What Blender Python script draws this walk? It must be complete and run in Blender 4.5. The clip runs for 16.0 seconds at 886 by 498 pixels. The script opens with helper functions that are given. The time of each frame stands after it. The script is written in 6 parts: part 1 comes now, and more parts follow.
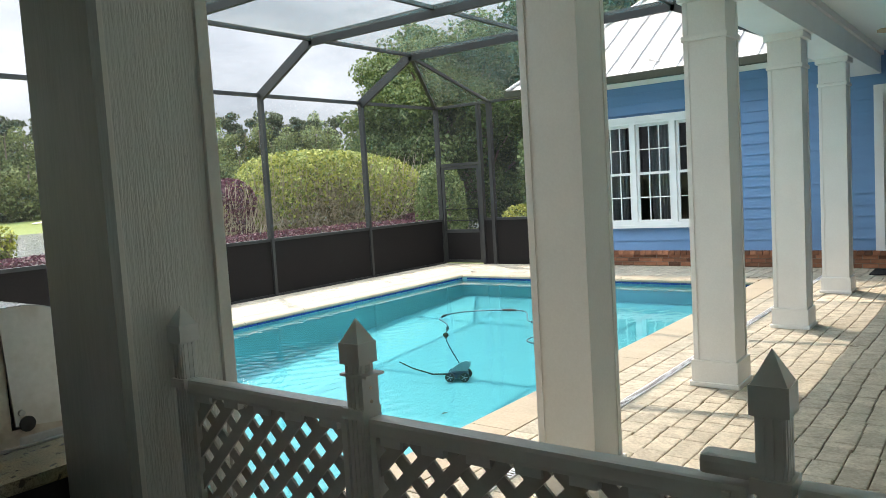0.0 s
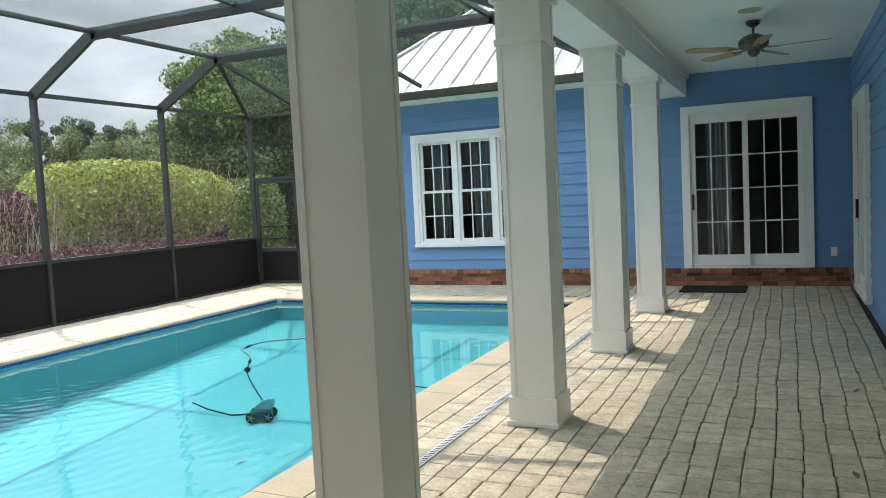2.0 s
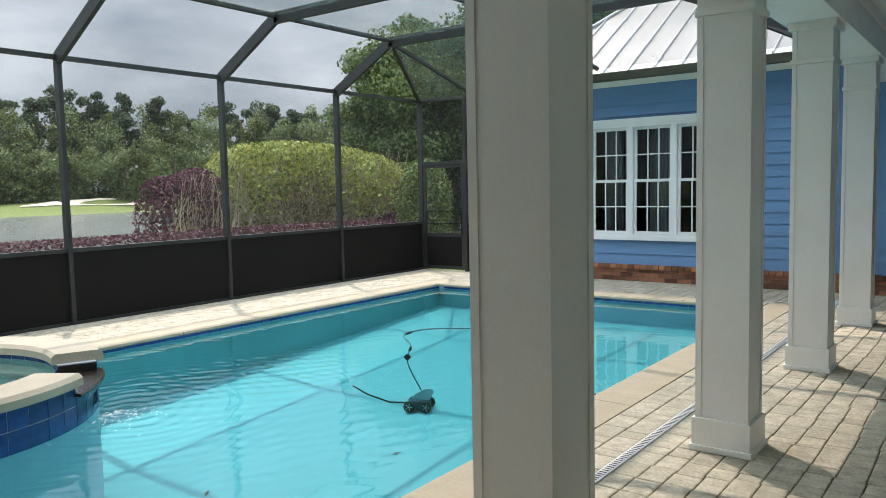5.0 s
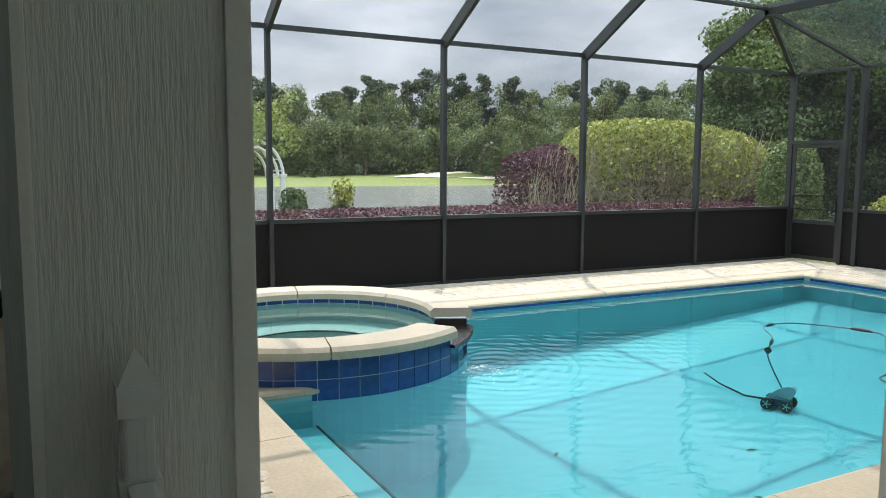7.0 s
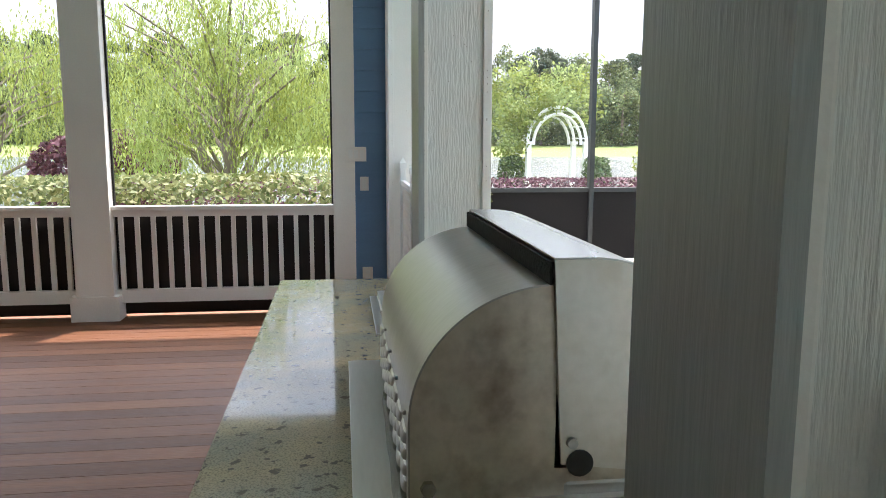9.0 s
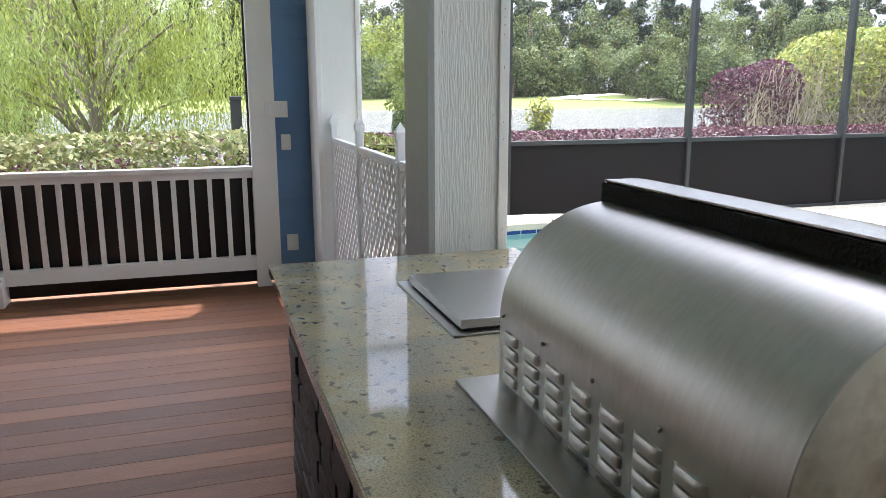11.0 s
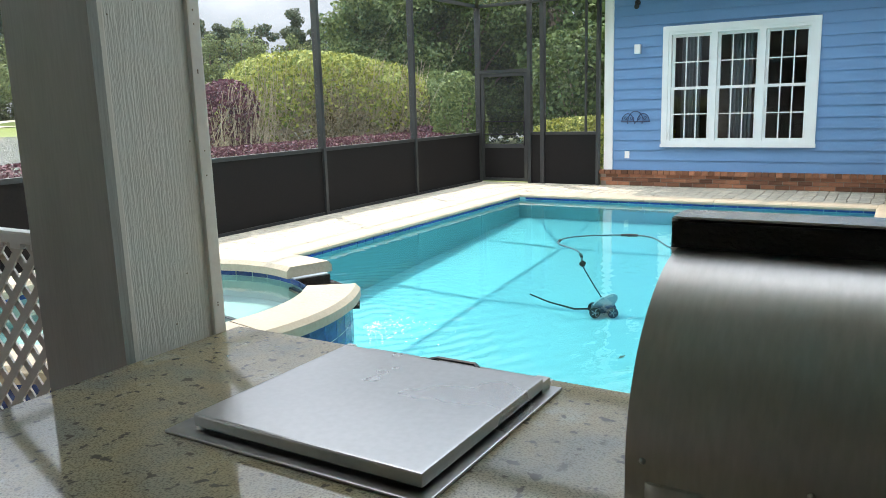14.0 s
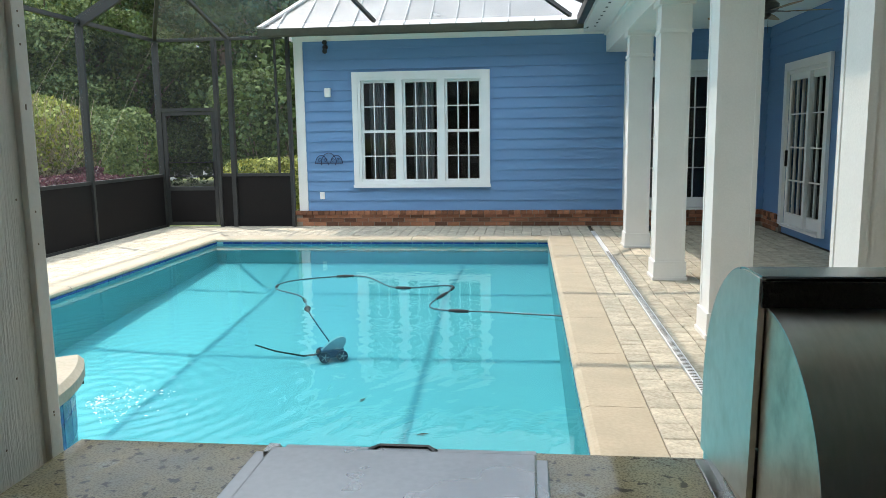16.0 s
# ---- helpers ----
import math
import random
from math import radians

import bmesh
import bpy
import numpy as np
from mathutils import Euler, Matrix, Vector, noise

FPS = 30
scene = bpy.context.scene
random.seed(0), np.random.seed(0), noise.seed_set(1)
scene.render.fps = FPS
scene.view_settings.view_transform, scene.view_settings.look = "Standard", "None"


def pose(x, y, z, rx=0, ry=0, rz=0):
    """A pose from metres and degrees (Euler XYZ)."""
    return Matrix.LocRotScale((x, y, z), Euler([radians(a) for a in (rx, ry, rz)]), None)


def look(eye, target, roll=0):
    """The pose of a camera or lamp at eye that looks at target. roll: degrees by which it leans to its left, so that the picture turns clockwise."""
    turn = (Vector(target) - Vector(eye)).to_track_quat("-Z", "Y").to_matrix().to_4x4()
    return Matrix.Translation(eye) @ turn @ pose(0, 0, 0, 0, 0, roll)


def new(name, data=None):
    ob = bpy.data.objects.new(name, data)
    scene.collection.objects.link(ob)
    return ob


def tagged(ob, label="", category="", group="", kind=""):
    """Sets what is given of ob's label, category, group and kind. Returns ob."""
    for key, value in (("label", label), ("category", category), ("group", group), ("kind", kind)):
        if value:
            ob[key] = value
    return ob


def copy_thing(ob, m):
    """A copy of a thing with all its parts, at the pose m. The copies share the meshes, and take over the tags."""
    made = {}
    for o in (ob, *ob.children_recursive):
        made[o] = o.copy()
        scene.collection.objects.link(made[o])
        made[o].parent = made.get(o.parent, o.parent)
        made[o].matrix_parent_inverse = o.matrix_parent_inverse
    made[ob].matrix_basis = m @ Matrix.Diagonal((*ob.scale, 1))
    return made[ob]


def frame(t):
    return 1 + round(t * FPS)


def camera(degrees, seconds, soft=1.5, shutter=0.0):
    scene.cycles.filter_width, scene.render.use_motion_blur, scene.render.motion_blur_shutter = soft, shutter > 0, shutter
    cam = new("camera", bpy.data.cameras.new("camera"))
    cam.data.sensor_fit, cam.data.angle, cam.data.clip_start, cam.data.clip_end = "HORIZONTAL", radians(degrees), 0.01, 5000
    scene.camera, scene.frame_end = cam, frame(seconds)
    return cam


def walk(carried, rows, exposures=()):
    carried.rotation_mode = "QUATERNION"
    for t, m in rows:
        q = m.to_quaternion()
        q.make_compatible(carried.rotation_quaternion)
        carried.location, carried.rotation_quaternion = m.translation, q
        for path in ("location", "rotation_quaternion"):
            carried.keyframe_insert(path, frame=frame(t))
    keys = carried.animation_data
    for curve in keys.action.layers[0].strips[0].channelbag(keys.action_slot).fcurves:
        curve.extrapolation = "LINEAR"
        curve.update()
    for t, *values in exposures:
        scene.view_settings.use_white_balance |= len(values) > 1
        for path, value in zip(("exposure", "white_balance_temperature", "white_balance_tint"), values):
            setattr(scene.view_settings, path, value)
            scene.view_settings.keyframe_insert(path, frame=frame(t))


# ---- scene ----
cam = camera(60.4, 16.0, soft=0.65)
PATH = [
    (0, (0.208, -0.61, 1.524), (-0.996, 0.979, 1.366), -3.5),
    (0.5, (0.138, -0.426, 1.534), (-0.912, 1.269, 1.382), -3.7),
    (1, (0.131, -0.211, 1.525), (-0.809, 1.549, 1.377), -3.8),
    (1.5, (0.103, 0.002, 1.504), (-0.765, 1.798, 1.36), -3.5),
    (2, (0.013, 0.154, 1.52), (-0.816, 1.969, 1.378), -2.9),
    (2.5, (-0.048, 0.307, 1.535), (-0.859, 2.13, 1.398), -2.3),
    (3, (-0.093, 0.474, 1.542), (-0.916, 2.292, 1.409), -1.8),
    (5.5, (-0.249, 0.47, 1.529), (-1.582, 1.951, 1.357), -1.0),
    (6, (-0.272, 0.441, 1.516), (-1.747, 1.78, 1.333), -0.5),
    (6.5, (-0.327, 0.405, 1.485), (-1.944, 1.566, 1.292), -0.1),
    (7, (-0.317, 0.31, 1.52), (-2.072, 1.245, 1.309), 0.3),
    (7.5, (-0.51, 0.184, 1.488), (-2.377, 0.863, 1.255), 0.7),
    (8, (-0.609, 0.089, 1.471), (-2.555, 0.469, 1.205), 0.4),
    (8.2, (-0.657, 0.062, 1.468), (-2.621, 0.319, 1.186), 0.3),
    (10.5, (-1.192, -0.366, 1.449), (-3.114, 0.025, 1.059), 0.1),
    (11, (-1.364, -0.488, 1.451), (-3.231, 0.103, 1.044), -0.1),
    (11.5, (-1.514, -0.607, 1.446), (-3.311, 0.161, 1.021), -0.6),
    (12, (-1.721, -0.651, 1.427), (-3.427, 0.294, 0.981), -1.0),
    (12.5, (-1.922, -0.678, 1.428), (-3.516, 0.443, 0.976), -1.4),
    (13, (-2.102, -0.764, 1.428), (-3.55, 0.543, 0.987), -2.0),
    (13.5, (-2.253, -0.824, 1.446), (-3.509, 0.677, 1.035), -1.9),
    (14, (-2.4, -0.755, 1.438), (-3.42, 0.924, 1.064), -1.7),
    (14.5, (-2.55, -0.708, 1.447), (-3.3, 1.115, 1.108), -1.4),
    (15, (-2.713, -0.729, 1.467), (-3.195, 1.187, 1.151), -1.2),
    (15.5, (-2.853, -0.8, 1.474), (-3.167, 1.153, 1.173), -1.0),
    (16, (-2.953, -0.752, 1.467), (-3.17, 1.215, 1.176), -0.8),
]
EXPOSURES = [(0, 1.84, 7300, 17), (1, 1.66, 7200, 16), (3, 1.6, 7150, 15), (5.5, 1.22, 7000, 15), (6.5, 1.25, 7050, 15), (7.5, 1.78, 6950, 16), (8.2, 2.45, 7000, 19), (10.4, 2.65, 6850, 24), (11.2, 2.55, 6800, 25), (12.5, 2.45, 7200, 18), (14, 1.87, 7150, 16), (16, 1.52, 7000, 14)]
walk(cam, [(t, look(eye, target, roll)) for t, eye, target, roll in PATH], EXPOSURES)

# ---- light ----
SUN_TRAVEL = Vector((0.41, -0.255, -1.0)).normalized()
world = bpy.data.worlds.new("world")
scene.world = world
world.use_nodes = True
wn = world.node_tree
sky = wn.nodes.new("ShaderNodeTexSky")
sky.sky_type, sky.sun_disc = "NISHITA", False
sky.sun_elevation = math.asin(-SUN_TRAVEL.z)
sky.sun_rotation = math.atan2(-SUN_TRAVEL.x, -SUN_TRAVEL.y)
sky.air_density, sky.dust_density = 1.0, 2.5
# broken cloud cover over the blue
tc = wn.nodes.new("ShaderNodeTexCoord")
mp = wn.nodes.new("ShaderNodeMapping")
mp.inputs["Scale"].default_value = (1.0, 1.0, 3.2)
cl = wn.nodes.new("ShaderNodeTexNoise")
cl.inputs["Scale"].default_value, cl.inputs["Detail"].default_value, cl.inputs["Roughness"].default_value = 2.6, 8.0, 0.55
cr = wn.nodes.new("ShaderNodeValToRGB")
cr.color_ramp.elements[0].position, cr.color_ramp.elements[1].position = 0.36, 0.64
cr.color_ramp.elements[0].color = (2.9, 3.8, 4.8, 1)
cr.color_ramp.elements[1].color = (7.5, 8.8, 10.0, 1)
mx = wn.nodes.new("ShaderNodeMix")
mx.data_type = "RGBA"
mx.inputs["Factor"].default_value = 0.8
wn.links.new(tc.outputs["Generated"], mp.inputs["Vector"])
wn.links.new(mp.outputs["Vector"], cl.inputs["Vector"])
wn.links.new(cl.outputs["Fac"], cr.inputs["Fac"])
wn.links.new(sky.outputs["Color"], mx.inputs["A"])
wn.links.new(cr.outputs["Color"], mx.inputs["B"])
bg = wn.nodes["Background"]
wn.links.new(mx.outputs["Result"], bg.inputs["Color"])
# clouds brighter toward the zenith, as an overcast sky is
sep = wn.nodes.new("ShaderNodeSeparateXYZ")
wn.links.new(tc.outputs["Generated"], sep.inputs["Vector"])
zr = wn.nodes.new("ShaderNodeMapRange")
zr.inputs["From Min"].default_value, zr.inputs["From Max"].default_value = 0.3, 0.62
zr.inputs["To Min"].default_value, zr.inputs["To Max"].default_value = 0.045, 0.215
wn.links.new(sep.outputs["Z"], zr.inputs["Value"])
wn.links.new(zr.outputs["Result"], bg.inputs["Strength"])
sun_data = bpy.data.lights.new("sun", "SUN")
sun_data.energy, sun_data.angle, sun_data.color = 1.45, radians(0.6), (1.0, 0.94, 0.85)
sun = new("sun", sun_data)
sun.matrix_world = look((0, 0, 30), Vector((0, 0, 30)) + SUN_TRAVEL)


# ---- materials ----
def nodes_of(name):
    m = bpy.data.materials.new(name)
    m.use_nodes = True
    nt = m.node_tree
    return m, nt, nt.nodes["Principled BSDF"]


def mat(name, a, b=None, rough=0.5, metal=0.0, scale=6.0, fine=60.0, bump=0.15, stretch=(1, 1, 1), dirt=None, random_by=None, amount=0.25, spec=0.5, depth=0.01, dirt_scale=1.7):
    """A surface whose colour wanders from a to b at two scales, with fine relief; dirt adds stains; random_by varies the pieces."""
    m, nt, p = nodes_of(name)
    b = b or tuple(c * 0.8 for c in a)
    add, link = nt.nodes.new, nt.links.new
    co = add("ShaderNodeTexCoord")
    ma = add("ShaderNodeMapping")
    ma.inputs["Scale"].default_value = stretch
    link(co.outputs["Object"], ma.inputs["Vector"])
    n1, n2 = add("ShaderNodeTexNoise"), add("ShaderNodeTexNoise")
    for n, s, d in ((n1, scale, 4.0), (n2, fine, 3.0)):
        n.inputs["Scale"].default_value, n.inputs["Detail"].default_value = s, d
        link(ma.outputs["Vector"], n.inputs["Vector"])
    blend = add("ShaderNodeMath")
    blend.operation = "MULTIPLY_ADD"
    link(n2.outputs["Fac"], blend.inputs[0])
    blend.inputs[1].default_value = 0.5
    half = add("ShaderNodeMath")
    half.operation = "MULTIPLY"
    half.inputs[1].default_value = 0.6
    link(n1.outputs["Fac"], half.inputs[0])
    link(half.outputs[0], blend.inputs[2])
    ramp = add("ShaderNodeValToRGB")
    ramp.color_ramp.elements[0].position, ramp.color_ramp.elements[1].position = 0.35, 0.72
    ramp.color_ramp.elements[0].color, ramp.color_ramp.elements[1].color = (*b, 1), (*a, 1)
    link(blend.outputs[0], ramp.inputs["Fac"])
    out = ramp.outputs["Color"]
    if random_by:
        if random_by == "object":
            r = add("ShaderNodeObjectInfo").outputs["Random"]
        else:
            r = add("ShaderNodeNewGeometry").outputs["Random Per Island"]
        hsv = add("ShaderNodeHueSaturation")
        mr = add("ShaderNodeMapRange")
        mr.inputs["To Min"].default_value, mr.inputs["To Max"].default_value = 1 - amount, 1 + amount
        link(r, mr.inputs["Value"])
        link(mr.outputs["Result"], hsv.inputs["Value"])
        link(out, hsv.inputs["Color"])
        out = hsv.outputs["Color"]
    if dirt:
        n3 = add("ShaderNodeTexNoise")
        n3.inputs["Scale"].default_value, n3.inputs["Detail"].default_value = dirt_scale, 7.0
        link(co.outputs["Object"], n3.inputs["Vector"])
        r3 = add("ShaderNodeMapRange")
        r3.inputs["From Min"].default_value, r3.inputs["From Max"].default_value = 0.5, 0.8
        r3.inputs["To Max"].default_value = 0.75
        link(n3.outputs["Fac"], r3.inputs["Value"])
        mix = add("ShaderNodeMix")
        mix.data_type = "RGBA"
        link(r3.outputs["Result"], mix.inputs["Factor"])
        link(out, mix.inputs["A"])
        mix.inputs["B"].default_value = (*dirt, 1)
        out = mix.outputs["Result"]
    link(out, p.inputs["Base Color"])
    rr = add("ShaderNodeMapRange")
    rr.inputs["To Min"].default_value, rr.inputs["To Max"].default_value = max(rough - 0.08, 0.02), min(rough + 0.1, 1)
    link(n1.outputs["Fac"], rr.inputs["Value"])
    link(rr.outputs["Result"], p.inputs["Roughness"])
    p.inputs["Metallic"].default_value = metal
    p.inputs["Specular IOR Level"].default_value = spec
    if bump:
        bp = add("ShaderNodeBump")
        bp.inputs["Strength"].default_value, bp.inputs["Distance"].default_value = bump, depth
        link(n2.outputs["Fac"], bp.inputs["Height"])
        link(bp.outputs["Normal"], p.inputs["Normal"])
    return m


def leaf_mat(name, a, b, rough=0.7, patch=1.6, spread=0.3):
    """Leaves: colour per leaf, light coming through."""
    m, nt, p = nodes_of(name)
    add, link = nt.nodes.new, nt.links.new
    g = add("ShaderNodeNewGeometry")
    ramp = add("ShaderNodeValToRGB")
    ramp.color_ramp.elements[0].color, ramp.color_ramp.elements[1].color = (*b, 1), (*a, 1)
    link(g.outputs["Random Per Island"], ramp.inputs["Fac"])
    pn, hs = add("ShaderNodeTexNoise"), add("ShaderNodeHueSaturation")
    pn.inputs["Scale"].default_value, pn.inputs["Detail"].default_value = patch, 2.0
    link(g.outputs["Position"], pn.inputs["Vector"])
    for sock, lo, hi in (("Value", 1 - spread, 1 + spread * 1.2), ("Hue", 0.485, 0.515), ("Saturation", 1.12, 0.8)):
        r = add("ShaderNodeMapRange")
        r.inputs["From Min"].default_value, r.inputs["From Max"].default_value = 0.3, 0.7
        r.inputs["To Min"].default_value, r.inputs["To Max"].default_value = lo, hi
        link(pn.outputs["Fac"], r.inputs["Value"])
        link(r.outputs["Result"], hs.inputs[sock])
    link(ramp.outputs["Color"], hs.inputs["Color"])
    link(hs.outputs["Color"], p.inputs["Base Color"])
    p.inputs["Roughness"].default_value = rough
    p.inputs["Specular IOR Level"].default_value = 0.2
    tr = add("ShaderNodeBsdfTranslucent")
    link(hs.outputs["Color"], tr.inputs["Color"])
    mixs = add("ShaderNodeMixShader")
    mixs.inputs["Fac"].default_value = 0.3
    link(p.outputs[0], mixs.inputs[1])
    link(tr.outputs[0], mixs.inputs[2])
    link(mixs.outputs[0], nt.nodes["Material Output"].inputs["Surface"])
    return m


def see_through(name, colour, cover, rough=0.9):
    """Woven insect screen: a share of the light is stopped by the threads."""
    m, nt, p = nodes_of(name)
    p.inputs["Base Color"].default_value, p.inputs["Roughness"].default_value = (*colour, 1), rough
    n = nt.nodes.new("ShaderNodeTexNoise")
    n.inputs["Scale"].default_value, n.inputs["Detail"].default_value = 1.5, 5.0
    co = nt.nodes.new("ShaderNodeTexCoord")
    nt.links.new(co.outputs["Object"], n.inputs["Vector"])
    mr = nt.nodes.new("ShaderNodeMapRange")
    mr.inputs["To Min"].default_value, mr.inputs["To Max"].default_value = cover * 0.7, cover * 1.3
    nt.links.new(n.outputs["Fac"], mr.inputs["Value"])
    t = nt.nodes.new("ShaderNodeBsdfTransparent")
    x = nt.nodes.new("ShaderNodeMixShader")
    nt.links.new(mr.outputs["Result"], x.inputs["Fac"])
    nt.links.new(t.outputs[0], x.inputs[1])
    nt.links.new(p.outputs[0], x.inputs[2])
    nt.links.new(x.outputs[0], nt.nodes["Material Output"].inputs["Surface"])
    return m


def clear(name, tint, ior=1.45, rough=0.0, ripple=0.0, scale=3.0, dist=0.02):
    """Glass or still water: what lies behind shows through tinted, the gloss follows Fresnel."""
    m, nt, p = nodes_of(name)
    add, link = nt.nodes.new, nt.links.new
    t, g, x, fr = add("ShaderNodeBsdfTransparent"), add("ShaderNodeBsdfGlossy"), add("ShaderNodeMixShader"), add("ShaderNodeFresnel")
    t.inputs["Color"].default_value = (*tint, 1)
    g.inputs["Roughness"].default_value = rough
    fr.inputs["IOR"].default_value = ior
    if ripple:
        co = add("ShaderNodeTexCoord")
        w = add("ShaderNodeTexNoise")
        w.inputs["Scale"].default_value, w.inputs["Detail"].default_value, w.inputs["Distortion"].default_value = scale, 3.0, 0.6
        link(co.outputs["Object"], w.inputs["Vector"])
        bp = add("ShaderNodeBump")
        bp.inputs["Strength"].default_value, bp.inputs["Distance"].default_value = ripple, dist
        link(w.outputs["Fac"], bp.inputs["Height"])
        link(bp.outputs["Normal"], g.inputs["Normal"])
        link(bp.outputs["Normal"], fr.inputs["Normal"])
    link(fr.outputs[0], x.inputs["Fac"])
    link(t.outputs[0], x.inputs[1])
    link(g.outputs[0], x.inputs[2])
    link(x.outputs[0], nt.nodes["Material Output"].inputs["Surface"])
    return m


M_SIDING = mat("blue_siding", (0.145, 0.30, 0.52), (0.125, 0.265, 0.47), rough=0.55, scale=1.5, fine=40, bump=0.08, stretch=(1, 1, 6))
M_WHITE = mat("white_paint", (0.86, 0.85, 0.81), (0.79, 0.78, 0.74), rough=0.45, scale=2.5, fine=90, bump=0.06)
M_TEXTURED = mat("wood_grain_white", (0.80, 0.81, 0.78), (0.73, 0.74, 0.71), rough=0.5, scale=3, fine=72, bump=0.6, stretch=(2.6, 2.6, 0.22), depth=0.007)
# white rear boards, their shade painted in as a grey base colour
M_SHADEBOARD = mat("shaded_rear_board", (0.40, 0.42, 0.41), (0.31, 0.33, 0.32), rough=0.38, scale=3, fine=60, bump=0.3, stretch=(2.4, 2.4, 0.2), depth=0.004)
M_TRIM = mat("window_white", (0.85, 0.87, 0.85), (0.78, 0.80, 0.78), rough=0.35, scale=3, fine=70, bump=0.03)
M_CEIL = mat("pale_ceiling_paint", (0.78, 0.89, 0.88), (0.74, 0.86, 0.85), rough=0.6, scale=1, fine=30, bump=0.05)
M_BRONZE = mat("dark_bronze_aluminium", (0.034, 0.037, 0.036), (0.022, 0.024, 0.023), rough=0.5, scale=3, fine=50, bump=0.08, dirt=(0.06, 0.064, 0.05))
M_KICK = mat("kick_panel_dark", (0.0165, 0.0148, 0.014), (0.012, 0.0108, 0.0102), rough=0.75, scale=1.2, fine=40, bump=0.05, spec=0.15)
M_SCREEN = see_through("side_screen", (0.2, 0.2, 0.195), 0.12)
M_ROOFSCREEN = see_through("roof_screen", (0.34, 0.35, 0.36), 0.42)
M_PAVER = mat("paver_tan", (0.62, 0.56, 0.44), (0.31, 0.275, 0.205), rough=0.8, scale=11, fine=46, bump=0.9, dirt=(0.36, 0.34, 0.26), random_by="island", amount=0.13, dirt_scale=3.0, depth=0.006)
M_PAVER_ONE = mat("paver_tan_single", (0.62, 0.56, 0.44), (0.31, 0.275, 0.205), rough=0.8, scale=11, fine=46, bump=0.9, dirt=(0.36, 0.34, 0.26), random_by="object", amount=0.13, dirt_scale=3.0, depth=0.006)
M_JOINT = mat("joint_dark", (0.11, 0.09, 0.065), (0.06, 0.05, 0.035), rough=0.9, scale=8, bump=0.3)
M_COPING = mat("coping_tan", (0.50, 0.425, 0.31), (0.39, 0.33, 0.235), rough=0.75, scale=4, fine=45, bump=0.25, dirt=(0.38, 0.33, 0.24))
M_SPACOPING = mat("spa_coping_pale", (0.50, 0.44, 0.335), (0.39, 0.345, 0.255), rough=0.7, scale=4, fine=45, bump=0.3, dirt=(0.37, 0.35, 0.26))
M_PLASTER = mat("pool_plaster", (0.235, 0.475, 0.495), (0.21, 0.45, 0.475), rough=0.7, scale=1.2, fine=12, bump=0.05)
M_SPAPLASTER = mat("spa_plaster", (0.36, 0.50, 0.48), (0.31, 0.45, 0.43), rough=0.7, scale=1.2, fine=12, bump=0.05)
M_WATER = clear("pool_water", (0.52, 0.90, 0.94), ior=1.31, rough=0.01, ripple=0.06, scale=5.0, dist=0.03)
M_SPAWATER = clear("spa_water", (0.78, 0.93, 0.92), ior=1.31, rough=0.01, ripple=0.12, scale=7.0, dist=0.02)
M_TILE = mat("blue_glazed_tile", (0.018, 0.065, 0.25), (0.009, 0.030, 0.14), rough=0.18, scale=14, fine=70, bump=0.12, random_by="object", amount=0.22)
M_GROUT = mat("grout_pale", (0.60, 0.65, 0.70), (0.52, 0.56, 0.62), rough=0.8)
M_WET = mat("wet_dark_stone", (0.03, 0.025, 0.022), (0.012, 0.011, 0.010), rough=0.12, scale=12, bump=0.3)
M_BRICK = mat("red_brown_brick", (0.34, 0.15, 0.08), (0.20, 0.08, 0.045), rough=0.85, scale=14, fine=80, bump=0.5, random_by="object", amount=0.6, depth=0.005)
M_MORTAR = mat("mortar", (0.30, 0.25, 0.20), (0.22, 0.18, 0.14), rough=0.9)
M_BLACKBRICK = mat("black_painted_brick", (0.014, 0.014, 0.015), (0.008, 0.008, 0.009), rough=0.52, scale=14, fine=60, bump=0.7, random_by="object", amount=0.2, depth=0.006)
M_ROOF = mat("standing_seam_metal", (0.62, 0.63, 0.63), (0.52, 0.53, 0.53), rough=0.42, metal=0.25, scale=2, fine=30, bump=0.05, dirt=(0.52, 0.52, 0.50))
M_GUTTER = mat("dark_green_gutter", (0.06, 0.065, 0.04), (0.03, 0.033, 0.02), rough=0.6, scale=6)
M_STEEL = mat("brushed_stainless", (0.52, 0.52, 0.50), (0.44, 0.44, 0.42), rough=0.27, metal=1.0, scale=3, fine=120, bump=0.02, stretch=(0.15, 1, 1))
M_HOOD = mat("brushed_hood_steel", (0.50, 0.485, 0.455), (0.40, 0.385, 0.355), rough=0.34, metal=1.0, scale=2.5, fine=120, bump=0.03, stretch=(1, 0.25, 0.25), dirt=(0.27, 0.24, 0.20), dirt_scale=5)
M_STEEL_DULL = mat("worn_stainless", (0.68, 0.61, 0.51), (0.50, 0.43, 0.34), rough=0.38, metal=0.8, scale=9, fine=50, bump=0.06, dirt=(0.22, 0.135, 0.08), dirt_scale=16)
# lid sides: the bright reflection from the poolside is put into this pale colour
M_LIDSIDE = mat("steel_poolside_reflection", (0.74, 0.71, 0.65), (0.64, 0.61, 0.55), rough=0.42, metal=0.75, scale=6, fine=60, bump=0.04, dirt=(0.52, 0.47, 0.38), dirt_scale=14)
M_LIDSTEEL = mat("lid_stainless", (0.46, 0.46, 0.455), (0.39, 0.39, 0.385), rough=0.28, metal=1.0, scale=2, fine=80, bump=0.02)
M_GLASS = clear("window_glass", (0.82, 0.86, 0.85), ior=1.5)
